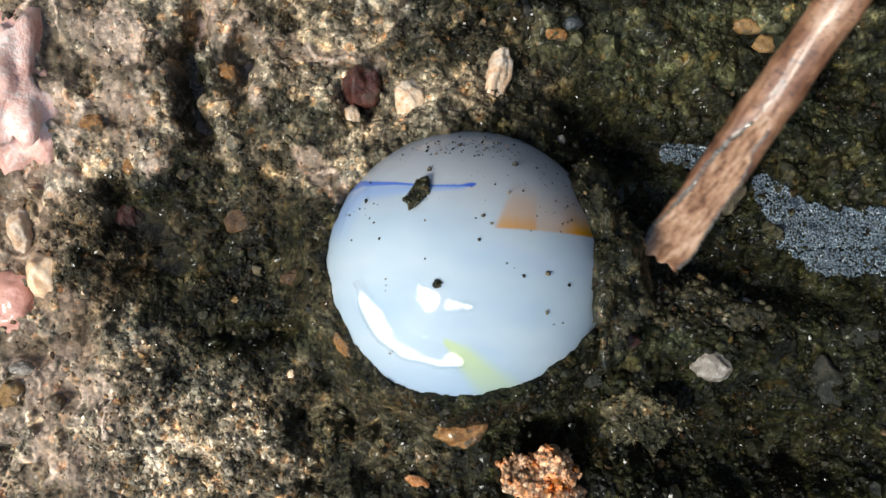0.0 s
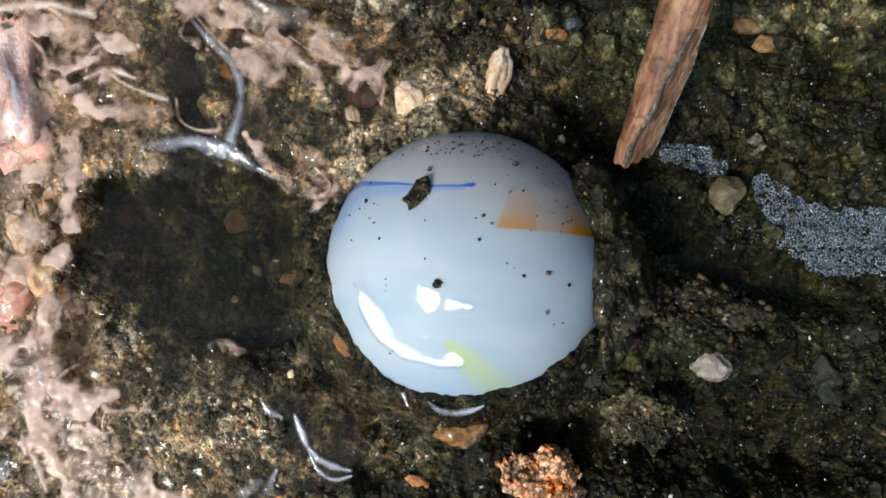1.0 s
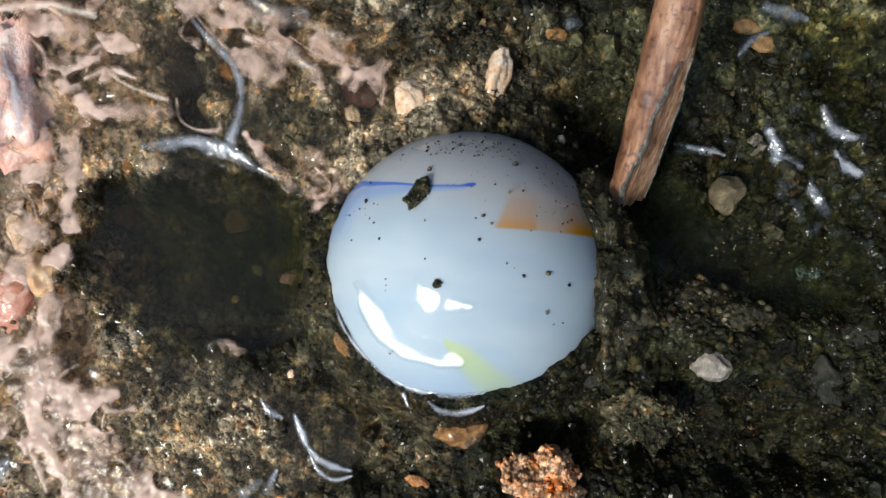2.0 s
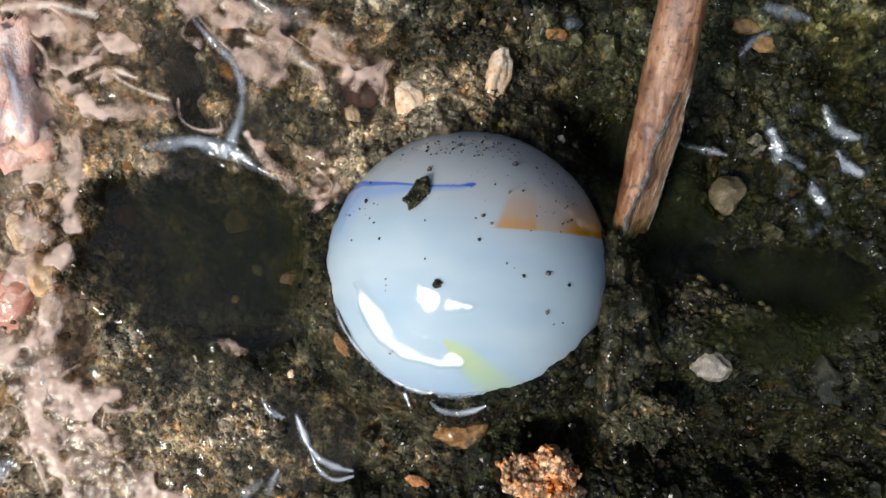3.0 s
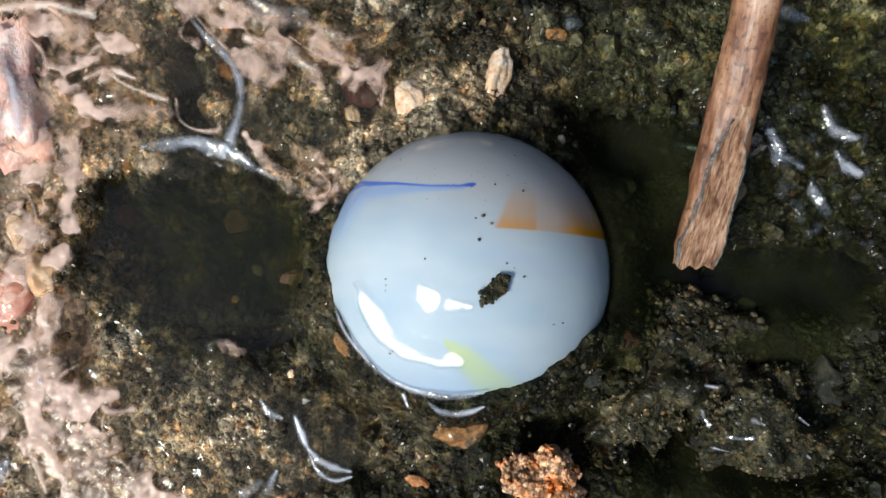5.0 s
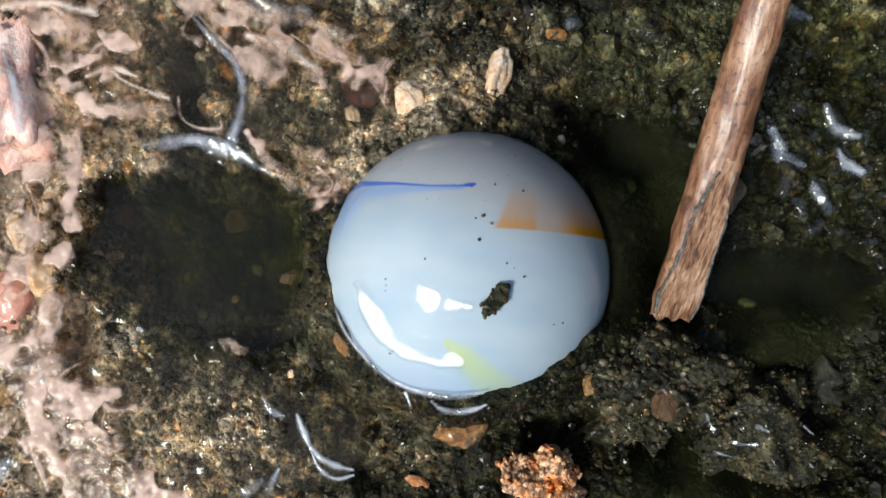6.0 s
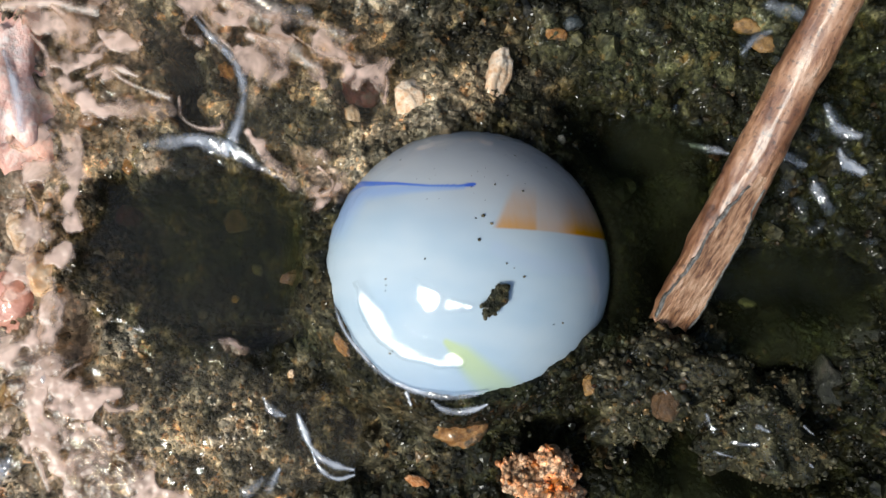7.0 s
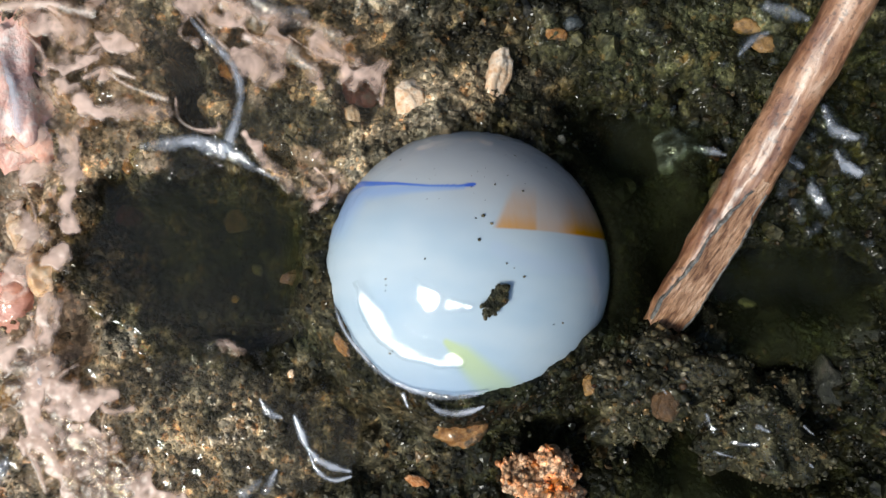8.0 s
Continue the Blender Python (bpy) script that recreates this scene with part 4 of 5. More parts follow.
# ---- the stick ----
def build_stick():
    """A twig with a slanting cut, its tip at the origin and its length along +y; the cut faces +z."""
    base = tagged(new("stick"), "wet brown wooden stick with a slanting frayed cut at its tip", "stick")
    rng = random.Random(7)
    ys = np.concatenate([np.linspace(0, 11, 90), np.linspace(11.4, 70, 110)])
    n = 56
    phi = np.linspace(0, 2 * np.pi, n, endpoint=False)
    yy, pp = np.meshgrid(ys, phi, indexing="ij")
    r = 1.19 + 0.10 * step(0, 9, yy) * step(14, 5, yy) + 0.09 * fbm(yy, pp * 1.6, 2.4, 3, 81) + 0.10 * fbm(yy * 0.4, np.cos(pp) * 3 + np.sin(pp) * 2, 0.6, 3, 83)
    r = r * (1 - 0.006 * np.clip(yy - 8, 0, 40))
    flare = 1 + 0.1 * step(4.5, 1.8, yy) - 0.14 * step(1.6, 0.0, yy)
    x, z = r * np.cos(pp) * flare, r * np.sin(pp)
    cut = 0.02 + 0.15 * yy - 0.0035 * yy ** 2 + 0.09 * fbm(x * 2.4, yy * 0.35, 1.0, 4, 85)
    cut = np.where(yy > 10.5, 9.0, cut)
    low = z > cut
    z = np.where(low, cut, z)
    y = yy + np.where(yy < 2.0, (2.0 - yy) / 2.0 * (0.5 * fbm(x * 1.0, z * 1.0, 0.9, 2, 87)), 0)
    verts = np.stack([x, y, z], -1).reshape(-1, 3)
    i = np.arange(len(ys) * n).reshape(len(ys), n)
    j = np.roll(i, -1, 1)
    faces = np.stack([i[:-1], j[:-1], j[1:], i[1:]], -1).reshape(-1, 4)
    flat = low.reshape(-1)[faces].all(1)

    def piece(name, chosen, material, label=""):
        used = np.unique(chosen)
        back = np.full(len(verts), -1)
        back[used] = np.arange(len(used))
        return part(name, mesh_of(name, verts[used], back[chosen], material), base, label)
    piece("bark", faces[~flat], BARK, "red-brown wet bark")
    cut_face = piece("cut_face", faces[flat], CUT_WOOD, "pale fibrous cut wood")
    # the end grain that closes the tip
    m = n
    ring = verts[:n]
    mid = ring.mean(0) + np.array((0, 0.25, 0))
    tip = np.concatenate([ring, [mid]])
    part("end_grain", mesh_of("end_grain", tip, np.array([(a, m, (a + 1) % n) for a in range(n)]), CUT_WOOD), base)
    # torn rind along both edges of the cut
    for side in (-1, 1):
        bm = bmesh.new()
        prev = None
        for s in range(40):
            yv = 0.2 + 9.0 * s / 39
            k = int(np.argmin(np.abs(ys - yv)))
            row = np.where(low[k])[0]
            if len(row) == 0:
                continue
            c = row[np.argmax(x[k, row] * side)]
            p = Vector((float(x[k, c]), float(y[k, c]), float(z[k, c])))
            w = (0.13 if side < 0 else 0.06) * (1 + 0.3 * math.sin(2.1 * yv + side) + 0.1 * rng.random())
            quad = [bm.verts.new((p + Vector((side * a * w, 0, b * w))) * MM) for a, b in ((0.5, -0.6), (0.8, 0.7), (-0.2, 1.0), (-0.9, 0.0))]
            if prev:
                for a in range(4):
                    bm.faces.new((prev[a], prev[(a + 1) % 4], quad[(a + 1) % 4], quad[a]))
            prev = quad
        me = bpy.data.meshes.new("rind")
        bm.to_mesh(me)
        bm.free()
        me.materials.append(RIND)
        part("rind", me, cut_face, "dark glossy torn rind")
    return base


stick = build_stick()


# ---- water ----
def film(name, centre, radii, level, seed, material, label, ripple=0.16, step_mm=0.16, turn=0.0, ragged=0.35):
    """A thin sheet of water with a rippled skin, a ragged outline and a rounded edge; its origin is its middle at its level."""
    reach = max(radii) * 1.5
    g = np.arange(-reach, reach, step_mm)
    x, y = np.meshgrid(g, g)
    d = oval(x, y, (0, 0), radii, turn) + ragged * fbm(x, y, 3.5, 4, seed)
    z = 0.25 * np.sqrt(np.clip(1 - d ** 2, 0, 1)) - 1.2 * step(0.93, 1.1, d) + ripple * fbm(x, y, 2.2, 3, seed + 5) + 0.45 * ripple * fbm(x, y, 0.6, 2, seed + 9)
    faces = grid_faces(len(g), len(g))
    ok = (d < 1.08).reshape(-1)[faces].all(1)
    faces = faces[ok]
    used = np.unique(faces)
    back = np.full(x.size, -1)
    back[used] = np.arange(len(used))
    verts = np.stack([x, y, z], -1).reshape(-1, 3)[used]
    ob = new(name, mesh_of(name, verts, back[faces], material))
    ob.location = (centre[0] * MM, centre[1] * MM, level * MM)
    return tagged(ob, label, "water", kind="structure")


pool_left = film("water_pool", (-13.84, -0.29), (8.5, 6.5), -1.1, 401, DARK_WATER, "shallow murky water pooled in the hollow", 0.05)
pool_top = film("water_film", (-11.61, 9.28), (10.0, 5.0), 0.3, 411, POOL, "clear rippled water film running over tan mud", 0.12)
pool_right = film("water_film_dark", (18.05, 4.50), (10.5, 10.0), -2.1, 421, OLIVE_WATER, "clear rippled water over dark mud", 0.25)
pool_low = film("water_film_sand", (-14.48, -10.49), (9.5, 4.5), -0.2, 431, POOL, "thin water film over pale sand", 0.09)


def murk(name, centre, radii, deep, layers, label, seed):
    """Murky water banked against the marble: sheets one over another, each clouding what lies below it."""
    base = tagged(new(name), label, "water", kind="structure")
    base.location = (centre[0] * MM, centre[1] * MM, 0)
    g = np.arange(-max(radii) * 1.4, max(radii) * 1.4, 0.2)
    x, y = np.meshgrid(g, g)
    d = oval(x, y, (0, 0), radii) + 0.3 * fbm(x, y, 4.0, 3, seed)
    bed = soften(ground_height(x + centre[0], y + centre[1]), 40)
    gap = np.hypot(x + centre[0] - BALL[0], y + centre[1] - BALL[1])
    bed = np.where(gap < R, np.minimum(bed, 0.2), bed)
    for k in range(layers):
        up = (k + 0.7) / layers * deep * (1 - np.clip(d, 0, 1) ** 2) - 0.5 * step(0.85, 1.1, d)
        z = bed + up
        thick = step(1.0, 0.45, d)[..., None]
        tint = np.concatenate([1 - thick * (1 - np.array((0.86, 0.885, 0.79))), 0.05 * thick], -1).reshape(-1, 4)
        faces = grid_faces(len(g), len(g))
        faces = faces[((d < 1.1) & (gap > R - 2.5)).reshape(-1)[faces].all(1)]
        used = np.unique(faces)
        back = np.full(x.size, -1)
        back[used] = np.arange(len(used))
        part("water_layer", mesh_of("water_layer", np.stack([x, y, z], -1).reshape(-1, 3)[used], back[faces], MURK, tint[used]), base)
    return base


def soften(z, times):
    for _ in range(times):
        p = np.pad(z, 1, mode="edge")
        z = (p[:-2, 1:-1] + p[2:, 1:-1] + p[1:-1, :-2] + p[1:-1, 2:] + 2 * z) / 6
    return z


def rounded(points, widths):
    """A line with its corners cut twice, so that it curves."""
    rows = [np.array((p[0], p[1], w)) for p, w in zip(points, widths)]
    for _ in range(2):
        if len(rows) < 3:
            break
        cut = [rows[0]]
        for a, b in zip(rows[:-1], rows[1:]):
            cut += [0.75 * a + 0.25 * b, 0.25 * a + 0.75 * b]
        rows = cut + [rows[-1]]
    return [(r[0], r[1]) for r in rows], [r[2] for r in rows]


def stroke(name, parent, points, widths, thick, material, label="", seed=1, ragged=0.25, lift=0.12, grain=0.07, smooth=30, pits=0.0, wavy=0.15, core=0.5, lobe=0.9, lean=None):
    """A bead, ridge or film of water lying along a line on the mud, rounded across; a part of the water that carries it."""
    points, widths = rounded(points, widths)
    pts = np.array([p[:2] for p in points])
    w = max(widths) * 1.6
    gx, gy = np.arange(pts[:, 0].min() - w, pts[:, 0].max() + w, grain), np.arange(pts[:, 1].min() - w, pts[:, 1].max() + w, grain)
    x, y = np.meshgrid(gx, gy)
    inside = band(x, y, points, widths) + ragged * fbm(x, y, lobe, 3, 500 + seed)
    if pits:
        inside = inside - pits * step(0.05, 0.35, fbm(x, y, 1.3 * lobe, 2, 540 + seed))
    if lean:
        along = ground_height(pts[:, 0], pts[:, 1])
        for _ in range(6):
            along = np.convolve(np.pad(along, 1, mode="edge"), (0.25, 0.5, 0.25), mode="valid")
        away, slope, base = np.full(x.shape, 1e9), np.zeros(x.shape), np.zeros(x.shape)
        for p, q, low, high in zip(pts[:-1], pts[1:], along[:-1], along[1:]):
            s = np.clip(((x - p[0]) * (q[0] - p[0]) + (y - p[1]) * (q[1] - p[1])) / ((q - p) @ (q - p)), 0, 1)
            ox, oy = x - p[0] - s * (q[0] - p[0]), y - p[1] - s * (q[1] - p[1])
            d = np.hypot(ox, oy)
            # the skin is tilted across the line so that the sun glints off it
            slope = np.where(d < away, -(ox * math.cos(radians(lean[1])) + oy * math.sin(radians(lean[1]))), slope)
            base = np.where(d < away, low + (high - low) * s + lift, base)
            away = np.minimum(d, away)
    else:
        base = soften(ground_height(x, y), smooth) + lift
    if parent:
        base = np.maximum(base, parent.location[2] / MM + 0.5 * lift + 0.12)
    z = base + thick * (1 - (1 - np.clip(inside, 0, 1)) ** 2) - 1.5 * step(0.0, -0.14, inside) + wavy * thick * fbm(x, y, 0.8, 3, 520 + seed) * step(0.0, 0.5, inside)
    if lean:
        z = z + math.tan(radians(lean[0])) * slope
    faces = grid_faces(len(gx), len(gy))
    faces = faces[(inside > -0.14).reshape(-1)[faces].all(1)]
    used = np.unique(faces)
    back = np.full(x.size, -1)
    back[used] = np.arange(len(used))
    origin = np.array(parent.location[:]) / MM if parent else np.zeros(3)
    verts = np.stack([x, y, z], -1).reshape(-1, 3)[used] - origin
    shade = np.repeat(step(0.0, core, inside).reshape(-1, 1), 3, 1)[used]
    return part(name, mesh_of(name, verts, back[faces], material, shade), parent, label)


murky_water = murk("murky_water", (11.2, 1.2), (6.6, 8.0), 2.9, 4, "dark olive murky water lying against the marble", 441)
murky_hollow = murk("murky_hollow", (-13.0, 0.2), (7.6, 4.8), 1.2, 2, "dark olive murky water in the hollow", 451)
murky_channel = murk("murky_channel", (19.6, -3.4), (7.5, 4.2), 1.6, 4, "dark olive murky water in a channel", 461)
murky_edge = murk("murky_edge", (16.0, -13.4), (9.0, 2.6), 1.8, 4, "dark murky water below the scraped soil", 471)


# slope and direction set for each stream's ridges so that they mirror the sun
GLINT_TILT = {"water_pool": (15, 230), "water_film": (17, 240), "water_film_dark": (29, 208), "water_film_sand": (11, 210)}

# beige silt carried by the water, and ridges at its edge with painted sky glints
for k, (carrier, pts, widths) in enumerate((
        (pool_top, [(-13.84, 14.06), (-12.24, 12.15), (-10.65, 10.87), (-9.38, 9.66)], [0.8, 0.95, 0.8, 0.4]),
        (pool_top, [(-9.06, 11.83), (-7.14, 11.13), (-5.23, 10.49), (-3.32, 9.60), (-3.00, 8.00)], [0.6, 0.8, 0.6, 0.45, 0.25]),
        (pool_top, [(-20.85, 9.92), (-19.26, 10.94), (-17.35, 11.32)], [0.7, 0.55, 0.25]),
        (pool_top, [(-20.22, 7.94), (-18.30, 7.81), (-15.43, 7.62)], [0.4, 0.4, 0.25]),
        (pool_top, [(-10.97, 6.41), (-9.69, 4.50), (-7.78, 3.16), (-6.19, 2.71), (-5.74, 3.79), (-7.14, 5.13)], [0.2, 0.22, 0.28, 0.42, 0.3, 0.22]),
        (pool_low, [(-20.54, 7.21), (-21.24, 1.31), (-22.32, -3.79), (-23.09, -10.17)], [0.5, 0.35, 0.4, 0.9]),
        (pool_low, [(-22.45, -7.94), (-20.22, -9.06), (-18.75, -8.26)], [0.5, 0.6, 0.4]),
        (pool_low, [(-18.62, -11.77), (-17.67, -13.04), (-15.43, -14.13)], [0.7, 0.8, 0.7]),
        (pool_low, [(-24.36, -10.17), (-21.81, -11.45), (-20.85, -14.00)], [0.4, 0.5, 0.5]),
        (pool_low, [(-23.09, 13.42), (-21.49, 12.15), (-20.22, 13.11), (-18.94, 13.74)], [0.6, 0.9, 0.7, 0.5]),
        (pool_low, [(-23.09, 6.09), (-22.77, 3.54), (-23.72, 0.03), (-24.36, -2.52)], [0.5, 0.6, 0.5, 0.4]),
        (pool_low, [(-24.36, -5.71), (-22.77, -6.35), (-21.49, -8.26)], [0.7, 0.8, 0.7]),
        (pool_low, [(-20.54, -11.45), (-19.58, -10.17), (-19.90, -13.68)], [0.8, 0.7, 0.9]),
        (pool_left, [(-14.00, -5.17), (-12.72, -5.23), (-11.45, -5.77)], [0.12, 0.3, 0.15]))):
    stroke("silt_streak", carrier, pts, [2.0 * w for w in widths], 0.08, SILT, "beige silt clouding the water", 10 + k, 1.2, 0.35, 0.08, 160, pits=0.9, wavy=0.8, core=0.8, lobe=1.4)
for k, (carrier, pts, width) in enumerate((
        (pool_top, [(-19.90, 9.98), (-19.71, 11.00), (-18.94, 11.51), (-17.03, 11.32)], 0.24), (pool_top, [(-19.96, 9.53), (-18.62, 10.11), (-17.22, 9.53)], 0.26), (pool_top, [(-20.28, 7.62), (-18.94, 8.00), (-17.60, 7.49)], 0.24),
        (pool_top, [(-14.86, 8.39), (-14.80, 7.24), (-13.97, 6.66), (-12.44, 6.54), (-12.50, 7.05)], 0.16), (pool_top, [(-14.54, 14.19), (-13.52, 12.63), (-12.24, 11.26), (-10.97, 10.17), (-9.63, 9.53), (-9.89, 10.62), (-10.97, 12.21), (-11.99, 13.62)], 0.2),
        (pool_top, [(-8.55, 11.83), (-7.27, 11.00), (-5.87, 10.30), (-4.08, 10.11), (-3.25, 9.28), (-3.44, 8.13)], 0.2), (pool_top, [(-23.09, 11.83), (-22.07, 10.75), (-22.19, 9.28), (-21.43, 8.13)], 0.24), (pool_top, [(-21.94, 13.42), (-20.79, 12.66), (-21.05, 11.51)], 0.22),
        (pool_top, [(-12.24, 13.74), (-10.01, 12.79), (-7.78, 12.79), (-5.87, 11.83)], 0.6), (pool_top, [(-10.97, 11.83), (-8.42, 10.87), (-7.14, 9.92)], 0.45), (pool_top, [(-24.68, 13.42), (-22.13, 13.74), (-19.58, 13.11)], 0.5), (pool_top, [(-18.94, 9.92), (-17.35, 8.96), (-15.43, 8.32)], 0.4), (pool_top, [(-7.14, 4.50), (-5.99, 3.54), (-6.63, 2.71), (-7.78, 3.03)], 0.18),
        (pool_low, [(-23.47, -7.81), (-22.83, -9.02), (-21.81, -8.77), (-21.43, -7.88)], 0.24),
        (pool_low, [(-22.32, -3.16), (-23.09, -5.39), (-22.07, -6.98)], 0.22), (pool_low, [(-24.04, -10.81), (-22.90, -11.83), (-22.32, -13.62)], 0.24), (pool_low, [(-19.58, -8.26), (-18.75, -9.22), (-17.41, -8.96)], 0.34), (pool_low, [(-18.43, -11.58), (-17.47, -12.40), (-16.96, -13.87)], 0.4),
        (pool_low, [(-23.53, 3.54), (-22.70, 1.63), (-23.41, -0.29)], 0.24))):
    stroke("silt_ribbon", carrier, pts, [0.8 * width] + [width * (1.2 + 0.7 * math.sin(2.7 * j + k)) for j in range(len(pts) - 2)] + [0.9 * width], 0.06, SILT, "pale curled ribbon of silt", 80 + k, 0.5, 0.26, 0.07, wavy=0.35, core=1.5, lobe=1.1, lean=GLINT_TILT[carrier.name] if carrier is pool_top else None)
for k, (carrier, pts, widths) in enumerate((
        (pool_top, [(-14.00, 12.79), (-12.95, 11.51), (-11.86, 10.55), (-11.22, 8.96), (-11.35, 7.68), (-11.86, 6.09)], [0.08, 0.2, 0.14, 0.24, 0.18, 0.3]),
        (pool_top, [(-16.77, 5.71), (-15.43, 5.84), (-14.16, 6.03), (-12.50, 5.64), (-12.18, 5.13)], [0.12, 0.34, 0.24, 0.42, 0.14]),
        (pool_top, [(-12.12, 5.52), (-10.97, 4.82), (-9.38, 3.92)], [0.3, 0.22, 0.08]),
        (pool_top, [(-10.65, 13.90), (-9.38, 13.17), (-7.78, 13.11)], [0.1, 0.36, 0.3]),
        (pool_top, [(-24.62, 10.87), (-24.04, 9.28), (-23.85, 8.00), (-23.66, 6.57)], [0.1, 0.22, 0.32, 0.15]),
        (pool_low, [(-10.27, -8.45), (-9.82, -9.22), (-9.06, -9.47)], [0.1, 0.22, 0.08]),
        (pool_low, [(-8.35, -9.38), (-7.97, -10.33), (-7.62, -11.29), (-6.66, -12.15), (-5.23, -12.47)], [0.1, 0.2, 0.12, 0.2, 0.1]),
        (pool_low, [(-9.95, -13.55), (-9.38, -12.47)], [0.22, 0.1]),
        (pool_low, [(-11.22, -13.74), (-10.27, -13.04)], [0.28, 0.1]),
        (pool_low, [(-23.09, -6.98), (-22.61, -7.94)], [0.3, 0.15]),
        (pool_low, [(-25.00, -12.56), (-24.55, -11.93)], [0.5, 0.2]),
        (pool_low, [(-0.72, -7.80, 3), (-0.24, -8.28, 3), (0.48, -8.46, 3), (1.38, -8.28, 3), (2.05, -7.92, 3)], [0.05, 0.12, 0.16, 0.14, 0.05]),
        (pool_low, [(-7.53, -11.45), (-7.14, -12.47), (-6.19, -13.11), (-5.17, -12.79)], [0.05, 0.1, 0.12, 0.06]),
        (pool_low, [(-2.05, -7.50, 3), (-1.81, -8.16, 3)], [0.1, 0.05]),
        (pool_right, [(18.94, 6.79), (19.39, 5.71), (19.32, 5.01), (20.66, 4.75)], [0.2, 0.32, 0.2, 0.12]),
        (pool_right, [(22.13, 8.26), (22.45, 7.30), (22.96, 6.60), (23.72, 6.41)], [0.14, 0.2, 0.3, 0.16]),
        (pool_right, [(22.70, 5.64), (23.02, 4.82), (23.98, 4.37)], [0.1, 0.26, 0.2]),
        (pool_right, [(21.43, 3.60), (21.75, 2.71), (22.32, 2.39)], [0.16, 0.3, 0.12]),
        (pool_right, [(14.06, 5.84), (15.24, 5.52), (16.14, 5.39)], [0.12, 0.2, 0.08]),
        (pool_right, [(18.69, 13.93), (19.80, 13.62), (21.17, 13.36)], [0.2, 0.3, 0.14]),
        (pool_right, [(17.16, 11.26), (17.89, 12.09), (18.69, 12.47)], [0.08, 0.2, 0.1]),
        (pool_right, [(19.39, 5.45), (20.44, 4.88)], [0.14, 0.2]))):
    stroke("water_ridge", carrier, pts, [1.7 * w for w in widths], 0.3 * sum(widths) / len(widths), RIDGE, "water ridge with a blue-white sky glint painted in", 30 + k, 0.4, 0.32, 0.05, 70, wavy=0.7, core=1.0, lobe=1.0, lean=GLINT_TILT[carrier.name])


def bead(parent, centre, radii, turn, tall):
    """A droplet-like swelling of the water's skin on dark mud."""
    n, k = 28, 9
    a = np.linspace(0, 2 * np.pi, n, endpoint=False)
    h = np.linspace(0.02, 1.0, k)
    rng = np.random.RandomState(int(abs(centre[0] * 131 + centre[1] * 71)))
    wob = 1 + 0.16 * np.sin(2 * a + rng.rand() * 6) + 0.12 * np.sin(3 * a + rng.rand() * 6)
    hh, aa = np.meshgrid(h, a, indexing="ij")
    x, y, z = radii[0] * hh * np.cos(aa) * wob, radii[1] * hh * np.sin(aa) * wob, tall * (1 - hh ** 2) - 0.25 * (hh > 0.99)
    i = np.arange(n * k).reshape(k, n)
    j = np.roll(i, -1, 1)
    faces = np.stack([i[:-1], i[1:], j[1:], j[:-1]], -1).reshape(-1, 4)
    me = mesh_of("water_bead", np.stack([x, y, z], -1).reshape(-1, 3), faces, BEAD, np.repeat(np.clip(0.9 - 0.5 * hh, 0, 1).reshape(-1, 1), 3, 1))
    origin = np.array(parent.location[:]) / MM
    z0 = max(height_at(centre[0] + dx, centre[1] + dy) for dx in (-0.3, 0, 0.3) for dy in (-0.3, 0, 0.3))
    return part("water_bead", me, parent, "", at_mm((centre[0] - origin[0], centre[1] - origin[1]), z0 - origin[2] + 0.02, 0, 0, turn))


